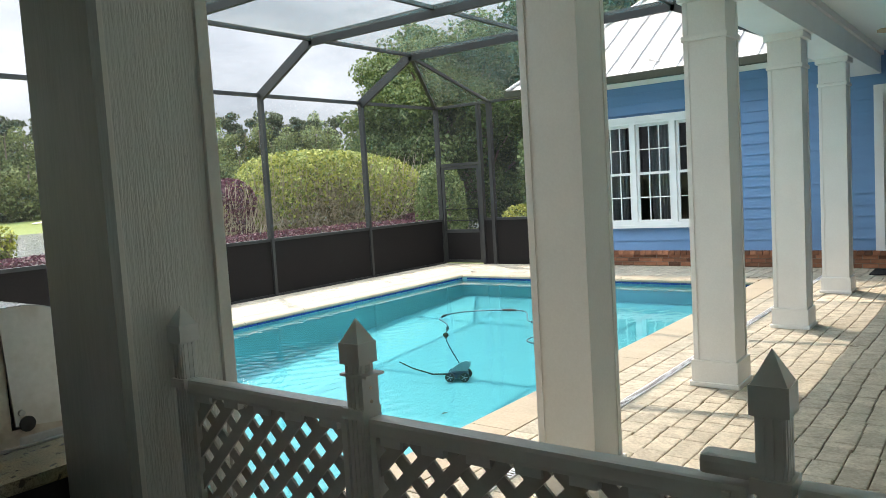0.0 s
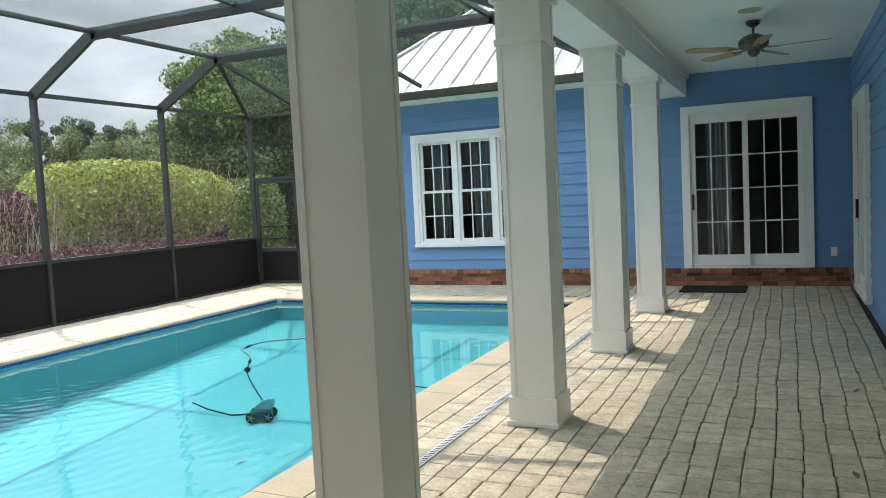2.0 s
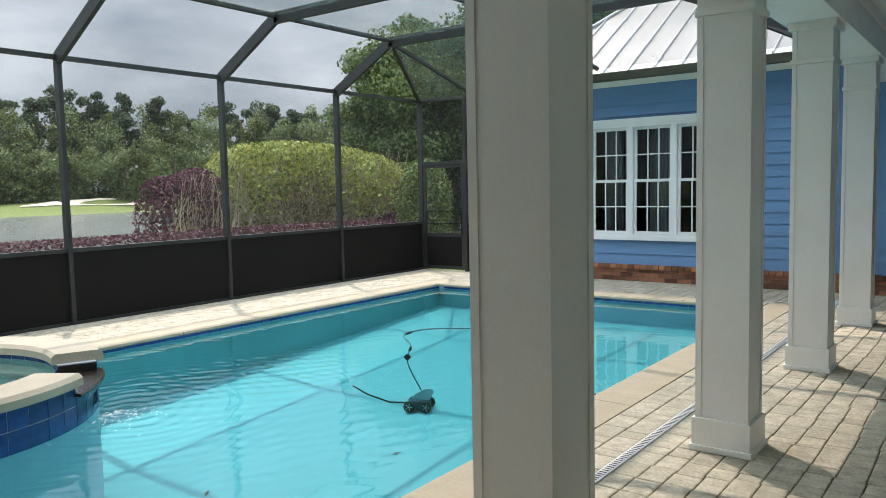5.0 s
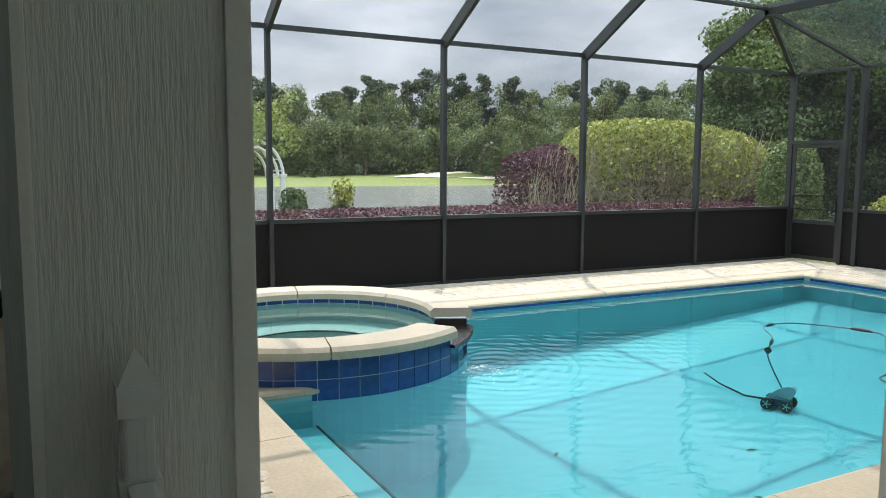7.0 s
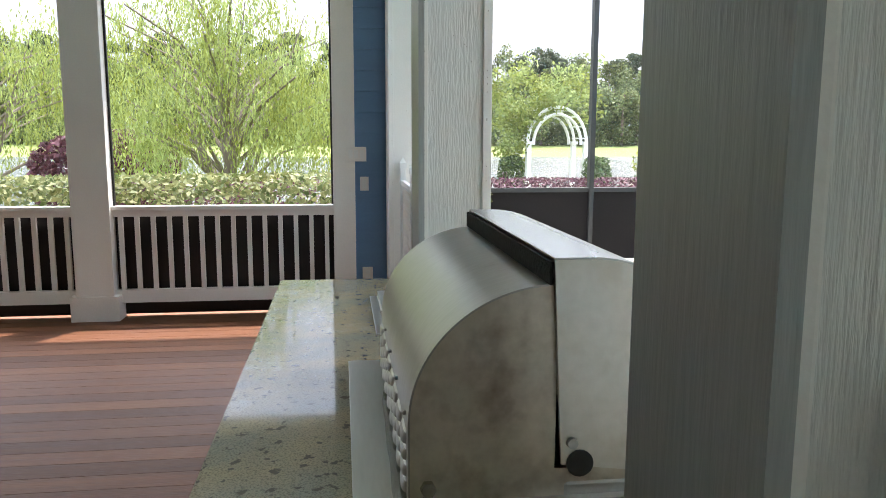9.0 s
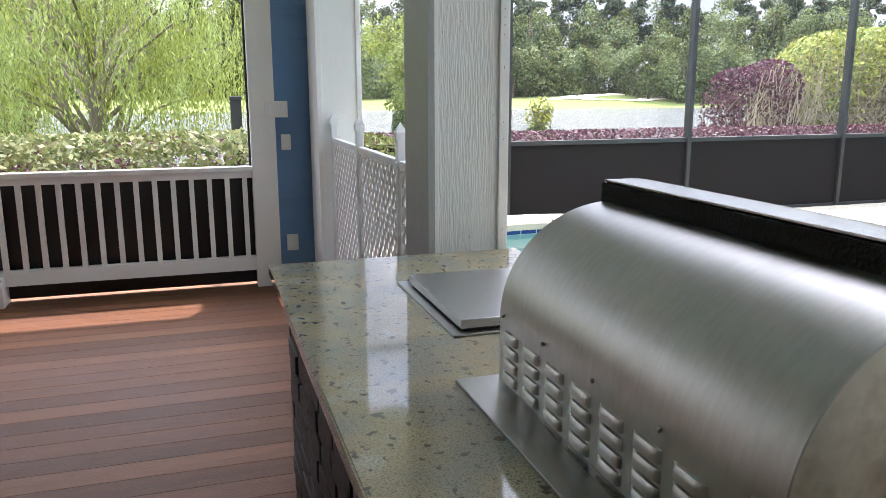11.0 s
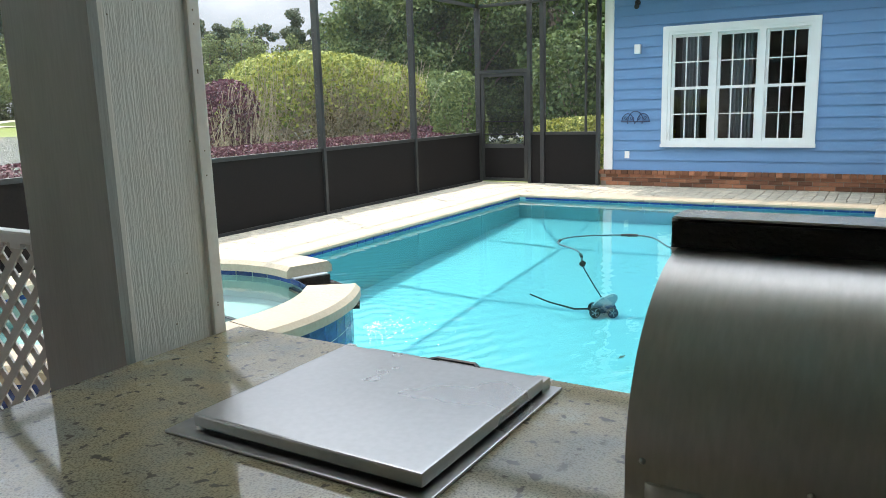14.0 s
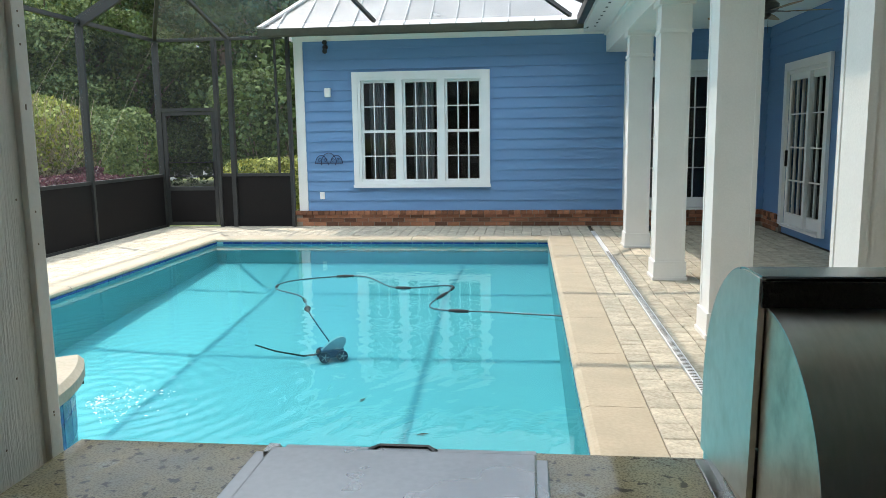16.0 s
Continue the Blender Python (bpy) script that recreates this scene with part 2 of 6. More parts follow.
# indoor dimness painted in as a dark colour
M_ROOM = mat("room_dimness", (0.16, 0.15, 0.14), (0.12, 0.11, 0.10), rough=0.9)
M_CURTAIN = mat("grey_curtain", (0.42, 0.43, 0.45), (0.30, 0.31, 0.33), rough=0.9, scale=5, stretch=(6, 6, 0.3))
M_PLANK = mat("red_brown_deck_plank", (0.225, 0.098, 0.050), (0.135, 0.056, 0.029), rough=0.55, scale=4, fine=40, bump=0.25, stretch=(5, 0.25, 5), random_by="object", amount=0.3, dirt=(0.17, 0.085, 0.06), spec=0.28)
M_BLACK = mat("black_plastic", (0.012, 0.012, 0.013), (0.008, 0.008, 0.009), rough=0.4)
M_MAT = mat("black_mat_and_gap_shade", (0.015, 0.014, 0.013), (0.010, 0.010, 0.010), rough=0.95, fine=150, bump=0.6)
M_VINYL = mat("white_vinyl", (0.80, 0.81, 0.80), (0.74, 0.75, 0.74), rough=0.35, scale=4, bump=0.03)
M_LATTICE = mat("lattice_plastic", (0.62, 0.61, 0.58), (0.55, 0.54, 0.51), rough=0.45, scale=8, bump=0.05)
M_GRASS = mat("lawn", (0.145, 0.185, 0.042), (0.10, 0.135, 0.03), rough=0.9, scale=0.06, fine=1.5, bump=0.3)
# light and dark ripple reflections are painted into the two base tones
M_LAKE = mat("lake_water", (0.14, 0.16, 0.145), (0.015, 0.022, 0.022), rough=0.16, scale=0.9, fine=2.2, bump=1.0, stretch=(2.2, 0.7, 1), depth=0.5, spec=0.4)
M_SAND = mat("bunker_sand", (0.80, 0.70, 0.54), (0.70, 0.61, 0.46), rough=0.9, scale=0.3)
M_BARK = mat("bark", (0.20, 0.15, 0.11), (0.10, 0.075, 0.055), rough=0.9, scale=6, fine=30, bump=0.8, stretch=(2, 2, 0.3))
M_TWIG = mat("bare_twig", (0.46, 0.38, 0.29), (0.30, 0.24, 0.17), rough=0.85, scale=8)
L_YELLOW = leaf_mat("yellow_green_leaves", (0.41, 0.43, 0.10), (0.10, 0.145, 0.03))
L_GREEN = leaf_mat("mid_green_leaves", (0.20, 0.26, 0.09), (0.05, 0.09, 0.03))
L_DARK = leaf_mat("dark_green_leaves", (0.105, 0.16, 0.045), (0.03, 0.055, 0.018))
L_RED = leaf_mat("burgundy_leaves", (0.15, 0.058, 0.075), (0.05, 0.022, 0.028), rough=0.5)
L_TWIGGY = leaf_mat("sparse_olive_leaves", (0.21, 0.175, 0.09), (0.07, 0.06, 0.03))
L_MIXED = leaf_mat("variegated_leaves", (0.30, 0.31, 0.13), (0.08, 0.12, 0.035), rough=0.5)
L_WILLOW = leaf_mat("willow_leaves", (0.29, 0.34, 0.085), (0.15, 0.20, 0.05), rough=0.7)
M_PALEBARK = mat("pale_bark", (0.20, 0.165, 0.125), (0.11, 0.09, 0.07), rough=0.9, scale=6, fine=30, bump=0.6, stretch=(2, 2, 0.3))
L_FAR = leaf_mat("woodland_leaves", (0.20, 0.24, 0.085), (0.065, 0.09, 0.038), patch=0.16, spread=0.5)
L_PINE = leaf_mat("pine_needles", (0.11, 0.135, 0.072), (0.048, 0.066, 0.037))


# ---- building helpers ----
def box(bm, x0, x1, y0, y1, z0, z1, bevel=0.0):
    """A box between the given planes added to bm."""
    m = Matrix.Translation(((x0 + x1) / 2, (y0 + y1) / 2, (z0 + z1) / 2)) @ Matrix.Diagonal((abs(x1 - x0), abs(y1 - y0), abs(z1 - z0), 1))
    got = bmesh.ops.create_cube(bm, size=1, matrix=m)
    if bevel:
        edges = list({e for v in got["verts"] for e in v.link_edges})
        bmesh.ops.bevel(bm, geom=edges, offset=bevel, segments=2, affect="EDGES", profile=0.7)
    return bm


def boxed(*args, bevel=0.0):
    return box(bmesh.new(), *args, bevel=bevel)


def bar(bm, a, b, w, h, up=(0, 0, 1)):
    """A rectangular bar from a to b, w across and h along up."""
    a, b = Vector(a), Vector(b)
    d = (b - a).normalized()
    side = d.cross(Vector(up)).normalized()
    top = side.cross(d)
    vs = []
    for p in (a, b):
        for s, u in ((-1, -1), (1, -1), (1, 1), (-1, 1)):
            vs.append(bm.verts.new(p + side * s * w / 2 + top * u * h / 2))
    for f in ((0, 1, 2, 3), (7, 6, 5, 4), (0, 4, 5, 1), (1, 5, 6, 2), (2, 6, 7, 3), (3, 7, 4, 0)):
        bm.faces.new([vs[i] for i in f])
    bmesh.ops.recalc_face_normals(bm, faces=bm.faces)
    return bm


def prism(bm, outline, m, depth):
    """The outline (2D points) swept by depth along the z of m."""
    lo = [bm.verts.new(m @ Vector((x, y, 0))) for x, y in outline]
    hi = [bm.verts.new(m @ Vector((x, y, depth))) for x, y in outline]
    n = len(outline)
    bm.faces.new(lo[::-1])
    bm.faces.new(hi)
    for i in range(n):
        bm.faces.new((lo[i], lo[(i + 1) % n], hi[(i + 1) % n], hi[i]))
    bmesh.ops.recalc_face_normals(bm, faces=bm.faces)
    return bm


def tube(bm, points, radii, sides=6):
    """A round, tapering tube through the points."""
    points = [Vector(p) for p in points]
    rings = []
    for i, p in enumerate(points):
        d = (points[min(i + 1, len(points) - 1)] - points[max(i - 1, 0)]).normalized()
        u = d.orthogonal().normalized()
        v = d.cross(u)
        r = radii[i] if hasattr(radii, "__len__") else radii
        rings.append([bm.verts.new(p + (u * math.cos(k * math.tau / sides) + v * math.sin(k * math.tau / sides)) * r) for k in range(sides)])
    for r0, r1 in zip(rings, rings[1:]):
        off = min(range(sides), key=lambda o: sum((r0[k].co - r1[(k + o) % sides].co).length for k in range(sides)))
        for k in range(sides):
            bm.faces.new((r0[k], r0[(k + 1) % sides], r1[(k + 1 + off) % sides], r1[(k + off) % sides]))
    bm.faces.new(rings[0][::-1])
    bm.faces.new(rings[-1])
    bmesh.ops.recalc_face_normals(bm, faces=bm.faces)
    return bm


def mesh_of(name, bm, material, smooth=False):
    me = bpy.data.meshes.new(name)
    if smooth:
        for e in bm.edges:
            e.smooth = e.calc_face_angle(3.0) < 0.5
    bm.to_mesh(me)
    bm.free()
    me.materials.append(material)
    if smooth:
        for p in me.polygons:
            p.use_smooth = True
    return me


def solid(name, bm, material, label="", category="", group="", kind="", smooth=False):
    """A thing, or a piece of the setting, that is one mesh."""
    return tagged(new(name, mesh_of(name, bm, material, smooth)), label, category, group, kind)


def thing(name, label, category, at=(0, 0, 0), group="", kind="", turn=0):
    ob = new(name)
    ob.matrix_basis = pose(*at, 0, 0, turn)
    ob.empty_display_size = 0.1
    return tagged(ob, label, category, group, kind)


def part(name, bm, material, parent, label="", smooth=False):
    """One mesh under a thing or a part, in the parent's own space."""
    ob = new(name, mesh_of(name, bm, material, smooth))
    ob.parent = parent
    return tagged(ob, label) if label else ob


def part_of(name, me, parent, m=None, label=""):
    ob = new(name, me)
    ob.parent = parent
    if m is not None:
        ob.matrix_basis = m
    return tagged(ob, label) if label else ob


def raw(name, verts, faces, material):
    me = bpy.data.meshes.new(name)
    me.from_pydata(verts, [], faces)
    me.materials.append(material)
    return me


def leaves(name, centres, normals, size, material, rng, long=1.6, jitter=0.9, along=None):
    """One mesh of pointed leaves, folded out of the plane at random."""
    n = len(centres)
    d = rng.normal(size=(n, 3))
    nn = normals + rng.normal(size=(n, 3)) * jitter
    nn /= np.linalg.norm(nn, axis=1)[:, None] + 1e-9
    u = np.cross(nn, d)
    u /= np.linalg.norm(u, axis=1)[:, None] + 1e-9
    if along is not None:
        u = along + rng.normal(size=(n, 3)) * 0.35
        u /= np.linalg.norm(u, axis=1)[:, None]
    v = np.cross(nn, u)
    s = size * rng.uniform(0.6, 1.3, n)[:, None]
    quad = np.stack([centres - u * s * long / 2, centres + v * s * 0.5 + nn * s * 0.12, centres + u * s * long / 2, centres - v * s * 0.5 + nn * s * 0.12], 1).reshape(-1, 3)
    me = bpy.data.meshes.new(name)
    me.vertices.add(4 * n)
    me.vertices.foreach_set("co", quad.astype(np.float32).ravel())
    me.loops.add(4 * n)
    me.loops.foreach_set("vertex_index", np.arange(4 * n, dtype=np.int32))
    me.polygons.add(n)
    me.polygons.foreach_set("loop_start", np.arange(0, 4 * n, 4, dtype=np.int32))
    me.update(calc_edges=True)
    me.validate()
    me.materials.append(material)
    return me


def shell(n, half, rng, power=2.0, rough=0.12, thick=0.25, lobes=9):
    """Points and outward normals near the surface of a lumpy super-ellipsoid, half-sizes half."""
    d = rng.normal(size=(n, 3))
    d /= np.linalg.norm(d, axis=1)[:, None]
    r = (np.abs(d) ** power).sum(1) ** (-1 / power)
    bumps = rng.normal(size=(lobes, 3))
    bumps /= np.linalg.norm(bumps, axis=1)[:, None]
    lump = np.zeros(n)
    for b in bumps:
        lump = np.maximum(lump, np.clip((d @ b - 0.6) / 0.4, 0, 1) ** 0.7)
    r = r * (1 - rough + rough * 1.6 * lump) * (1 - thick * rng.random(n) ** 2.2)
    return d * r[:, None] * np.array(half), d


RNG = np.random.default_rng(4)

# ---- ground, lake, distance ----
def ground_height(x, y):
    d = max(0.0, min(1.0, (-17.5 - x) / 6.0))
    far = max(0.0, min(1.0, (-96 - x) / 4.0))
    bank = 1.1 * math.exp(-((x + 114) / 6) ** 2 - ((y - 63) / 14) ** 2)
    return -0.16 - 1.9 * d * (1 - far) - 0.85 * d * far + 1.6 * max(0.0, min(1.0, (-101 - x) / 26)) + bank


def make_ground():
    xs = [-900, -500, -300, -200, -160, -140, -125, -120, -118, -116, -114, -112, -110, -108, -106, -103, -100, -97, -94, -90, -80, -60, -40, -28, -25, -23.5, -22, -20, -18.5, -17.5, -15, -12, -9.28, 1.2, 6, 20, 60, 200, 900]
    ys = [-900, -300, -150, -90, -60, -40, -25, -15, -9, -4.6, 0, 6, 12.0, 16, 22, 30, 38, 44, 49, 53, 57, 60, 63, 66, 69, 73, 77, 82, 90, 150, 300, 900]
    verts, faces = [], []
    for x in xs:
        for y in ys:
            verts.append((x, y, ground_height(x, y)))
    n = len(ys)
    for i in range(len(xs) - 1):
        for j in range(n - 1):
            if -9.3 < (xs[i] + xs[i + 1]) / 2 < 1.2 and -4.6 < (ys[j] + ys[j + 1]) / 2 < 12.0:
                continue
            a = i * n + j
            faces.append((a, a + n, a + n + 1, a + 1))
    tagged(new("ground", raw("ground", verts, faces, M_GRASS)), "mown green lawn around the house and lake", "ground", kind="structure")
    lake = bmesh.new()
    pts = [(-20.3, -160), (-20.3, 70), (-55, 95), (-104, 95), (-104, -160)]
    lake.faces.new([lake.verts.new((x, y, -1.05)) for x, y in pts])
    solid("lake", lake, M_LAKE, "grey rippled lake between lawn and golf green", "lake", kind="structure")
    sand = bmesh.new()
    ring = []
    for k in range(40):
        a = k * math.tau / 40
        r = 1 + 0.18 * math.sin(3 * a + 0.5) + 0.1 * math.sin(7 * a)
        ring.append(sand.verts.new((-111 + 2.8 * r * math.cos(a), 63 + 10 * r * math.sin(a), 0)))
    for v in ring:
        v.co.z = ground_height(v.co.x, v.co.y) + 0.12
    sand.faces.new(ring)
    solid("sand_bunker", sand, M_SAND, "pale sand bunker beside the golf green", "bunker", kind="structure")


make_ground()


def woods():
    """Far woods: crowns of leaf clumps on trunks, one mesh for the leaves and one for the trunks."""
    rng = np.random.default_rng(11)
    spots = []
    for k in range(124):
        y = -80 + 280 * (k + rng.random()) / 124
        for row in range(3):
            spots.append((-121 - row * 9 - 5 * rng.random() + (0.0045 * max(0, y - 20) ** 2 if y > 20 else 0), y + rng.normal() * 2, row))
    c_all, n_all, pc, pn = [], [], [], []
    trunks = bmesh.new()
    for x, y, row in spots:
        if x > -60:
            x = -60 - 20 * rng.random()
        tall = (9.5, 14.5, 18.5)[row] * rng.uniform(0.85, 1.13)
        pine = row == 2 and rng.random() < 0.75
        base = 0.0
        blobs = 15 if pine else 12
        for b in range(blobs):
            f = 0.38 + 0.62 * (b + rng.random()) / blobs if pine else 0.08 + 0.92 * ((b + rng.random()) / blobs) ** 0.8
            wide = (1.5 - 0.95 * f) if pine else math.sqrt(max(0.12, 1 - ((f - 0.5) / 0.55) ** 2))
            half = np.array((1.45, 1.45, 0.95) if pine else (1.7, 1.7, 1.75)) * rng.uniform(0.65, 1.2)
            p, n = shell(220, half, rng, rough=0.35, thick=0.6)
            off = np.array((rng.normal() * 1.3 * wide, rng.normal() * (2.3 if pine else 2.9) * wide, base + tall * f - half[2]))
            (pc if pine else c_all).append(p + off + np.array((x, y, 0)))
            (pn if pine else n_all).append(n)
        tube(trunks, [(x, y, -1), (x + 0.1, y, tall * 0.5), (x, y + 0.2, tall * 0.9)], [0.28, 0.2, 0.06], 4)
    ob = tagged(new("woodland", leaves("woodland", np.concatenate(c_all), np.concatenate(n_all), 0.31, L_FAR, rng, long=1.4)), "dense mixed green woodland beyond the lake", "woodland", kind="stuff")
    tagged(new("pine_wood", leaves("pine_wood", np.concatenate(pc), np.concatenate(pn), 0.34, L_PINE, rng, long=1.8)), "dark tall pines behind the woodland edge", "pines", kind="stuff")
    solid("woodland_trunks", trunks, M_BARK, "grey brown trunks of the far woodland", "trunks", kind="stuff")


woods()


def shrub(name, label, at, half, count, size, material, power=2.6, rough=0.14, thick=0.35, seed=1, turn=0, twigs=0, category="shrub", long=1.6, lower=None):
    """A clipped or loose shrub: stems and a leafy shell down to the ground."""
    rng = np.random.default_rng(seed)
    ob = thing(name, label, category, at, turn=turn)
    p, n = shell(count, half, rng, power=power, rough=rough, thick=thick, lobes=16)
    p[:, 2] += half[2]
    keep = p[:, 2] > 0.02
    p, n = p[keep], n[keep]
    if lower is not None:
        line = half[2] * (1.15 + 0.35 * np.sin(p[:, 1] * 2.1 + seed) + 0.25 * rng.normal(size=len(p)))
        low = p[:, 2] < line
        thin = low & (rng.random(len(p)) < 0.62)
        part_of("lower_foliage", leaves("lower_foliage", p[thin], n[thin], size * 0.85, lower, rng, long=long), ob)
        p, n = p[~low], n[~low]
    part_of("foliage", leaves("foliage", p, n, size, material, rng, long=long), ob)
    core = bmesh.new()
    for k in range(10):
        a = rng.uniform(0, math.tau)
        d = Vector((math.cos(a) * half[0], math.sin(a) * half[1], 0))
        tube(core, [d * 0.15, d * 0.45 + Vector((0, 0, half[2] * 0.9)), d * 0.7 + Vector((0, 0, half[2] * 1.6))], [0.035, 0.02, 0.008], 5)
    part("stems", core, M_BARK, ob)
    if twigs:
        tw = bmesh.new()
        for k in range(twigs):
            q = Vector((rng.uniform(-0.75, 0.75) * half[0], rng.uniform(-0.8, 0.8) * half[1], half[2] * rng.uniform(0.1, 0.6)))
            out = Vector((half[0] * rng.uniform(0.75, 1.16), q.y * 1.15 + rng.normal() * 0.15, half[2] * rng.uniform(1.1, 2.0)))
            mid = q.lerp(out, 0.5) + Vector((0.15, rng.normal() * 0.08, 0.0))
            tube(tw, [(half[0] * 0.75, q.y * 0.6, 0.05), mid, out], [0.012, 0.008, 0.003], 4)
        part("bare_twigs", tw, M_TWIG, ob)
    return ob


G = -0.17
shrub("hedge", "large clipped hedge with yellow-green new leaves", (-14.3, 13.5, G), (1.25, 2.35, 1.36), 30000, 0.065, L_YELLOW, power=4.0, rough=0.20, thick=0.38, seed=2, turn=-24, twigs=420, category="hedge", lower=L_TWIGGY)
shrub("burgundy_shrub", "large burgundy-leaved shrub with bare stems showing", (-14.2, 10.1, G), (0.9, 0.85, 1.06), 8000, 0.06, L_RED, seed=3, rough=0.2, thick=0.4, twigs=110, lower=L_RED)
shrub("burgundy_dome", "small clipped burgundy dome shrub", (-12.34, 14.83, G), (0.6, 0.65, 0.54), 5000, 0.055, L_RED, seed=4, rough=0.06)
shrub("round_shrub", "rounded mid-green clipped shrub behind the screen", (-13.4, 16.9, G), (0.85, 0.95, 1.24), 8000, 0.06, L_GREEN, power=2.5, seed=5)
shrub("round_shrub", "rounded dark green clipped shrub behind the screen", (-10.8, 13.9, G), (0.55, 0.6, 1.11), 5500, 0.055, L_GREEN, power=2.5, seed=15)
shrub("tall_shrub", "tall loose dark green shrub beyond the screen", (-9.6, 18.6, G), (1.35, 1.2, 1.65), 9000, 0.09, L_DARK, seed=6, rough=0.3)
shrub("low_hedge", "low clipped yellow-green hedge beside the house", (-7.6, 14.0, G), (1.3, 0.5, 0.62), 6000, 0.06, L_YELLOW, power=5, seed=7, category="hedge")
shrub("low_hedge", "low clipped mixed green hedge outside the railing", (-8.9, -2.2, G), (0.55, 3.6, 0.60), 26000, 0.045, L_MIXED, power=6, seed=8, category="hedge")
shrub("low_burgundy_hedge", "low burgundy hedge along the outside of the screen", (-10.15, 4.8, G), (0.62, 7.6, 0.55), 62000, 0.032, L_RED, power=9, rough=0.10, thick=0.25, seed=9, category="hedge")
shrub("burgundy_shrub", "burgundy shrub on the lake bank", (-16.5, -4.6, G), (1.0, 1.3, 0.85), 5000, 0.085, L_RED, seed=10)
for k, (x, y, s) in enumerate(((-14.9, 3.1, 0.25), (-14.9, 4.75, 0.25), (-15.2, 5.9, 0.25))):
    shrub("boxwood", "small dark clipped boxwood beside the garden arbor", (x, y, G), (s, s, 0.62 if k < 2 else 0.46), 3200, 0.04, L_DARK, power=4, seed=20 + k)
shrub("garden_shrub", "light yellow-green loose garden shrub", (-15.2, 5.9, G + 0.85), (0.22, 0.26, 0.30), 420, 0.05, L_YELLOW, seed=24, rough=0.4, thick=0.8)


def tree(name, label, at, height, spread, trunk_r, clumps, per, size, material, seed, droop=0.0, low=0.35, trunk_mat=None):
    """A tapered trunk, limbs that fork, and a crown of many leaf clumps."""
    rng = np.random.default_rng(seed)
    ob = thing(name, label, "tree", at)
    tr = bmesh.new()
    tube(tr, [(0, 0, -0.2), (0.05, 0.05, height * 0.2), (0.15, -0.1, height * 0.5), (0.05, 0.1, height * 0.85)], [trunk_r * 1.3, trunk_r, trunk_r * 0.7, trunk_r * 0.2], 9)
    cs, ns = [], []
    for k in range(clumps):
        a, f = rng.uniform(0, math.tau), rng.uniform(low, 1.0)
        reach = spread * math.sqrt(max(0.05, 1 - ((f - 0.55) / 0.55) ** 2)) * rng.uniform(0.35, 1.0)
        tip = Vector((math.cos(a) * reach, math.sin(a) * reach, height * f))
        if k % 2 == 0:
            s = Vector((0.08, 0, height * max(0.15, f - 0.3)))
            tube(tr, [s, s.lerp(tip, 0.5) + Vector((0, 0, 0.25)), tip], [trunk_r * 0.42, trunk_r * 0.2, 0.015], 5)
        half = np.array((spread * 0.26, spread * 0.26, spread * (0.14 if droop else 0.2))) * rng.uniform(0.7, 1.2)
        p, n = shell(per, half, rng, rough=0.3, thick=0.7)
        if droop:
            # hanging strands of narrow leaves
            strands = per // 14
            q, sn = shell(strands, half, rng, rough=0.3, thick=0.7)
            fall = rng.uniform(0.5, 1.7, strands)[:, None]
            lean = rng.normal(size=(strands, 2)) * 0.16
            t = np.linspace(0, 1, 14)[None, :]
            p = np.stack([q[:, :1] + lean[:, :1] * t + 0.02 * rng.normal(size=(strands, 14)), q[:, 1:2] + lean[:, 1:] * t + 0.02 * rng.normal(size=(strands, 14)), q[:, 2:] - fall * t ** 1.3], 2).reshape(-1, 3)
            n = rng.normal(size=p.shape)
        cs.append(p + np.array(tip))
        ns.append(n)
    if droop:
        for k in range(6):
            a = k * 1.05 + 0.3
            b = Vector((math.cos(a), math.sin(a), 0))
            tube(tr, [b * 0.06, b * 0.35 + Vector((0, 0, height * 0.22)), b * 0.8 + Vector((0, 0, height * 0.5)), b * 1.3 + Vector((0, 0.1, height * 0.85))], [trunk_r * 0.55, trunk_r * 0.4, trunk_r * 0.22, 0.006], 7)
    part("trunk", tr, trunk_mat or M_BARK, ob)
    part_of("crown", leaves("crown", np.concatenate(cs), np.concatenate(ns), size, material, rng, long=3.4 if droop else 1.6, along=np.array((0, 0, -1.0)) if droop else None), ob)
    return ob


tree("willow_tree", "light green willow with drooping leaves by the lake", (-14.6, -2.0, -0.3), 4.5, 2.4, 0.11, 74, 430, 0.028, L_WILLOW, 31, droop=0.28, low=0.38, trunk_mat=M_PALEBARK)
tree("willow_tree", "second light green willow on the lake bank", (-17.5, -7.5, -0.3), 4.3, 2.9, 0.12, 60, 300, 0.032, L_WILLOW, 32, droop=0.28, low=0.3, trunk_mat=M_PALEBARK)
tree("broadleaf_tree", "tall broadleaf tree behind the hedge", (-17.0, 21.6, G), 6.6, 2.7, 0.2, 100, 700, 0.08, L_GREEN, 33, low=0.25)
tree("dark_tree", "dark green evergreen tree near the screen corner", (-15.4, 22.6, G), 6.6, 3.0, 0.2, 100, 700, 0.078, L_DARK, 34, low=0.12)
for k, (x, y, h, m) in enumerate(((-11.0, 24.0, 8.0, L_DARK), (-7.0, 25.0, 8.5, L_GREEN), (-3.0, 27.0, 9.0, L_DARK), (-9.0, 30.0, 10.5, L_DARK), (-14.5, 28.0, 9.0, L_DARK), (-19.5, 27.0, 8.5, L_GREEN), (-5.5, 32.0, 10.0, L_DARK), (-24, 33, 9.5, L_GREEN), (-30, 42, 11, L_GREEN), (-38, 50, 12, L_FAR))):
    tree("garden_tree", "leafy tree in the wooded garden edge", (x, y, G), h, 3.6, 0.2, 70, 380, 0.13, m, 40 + k, low=0.08)

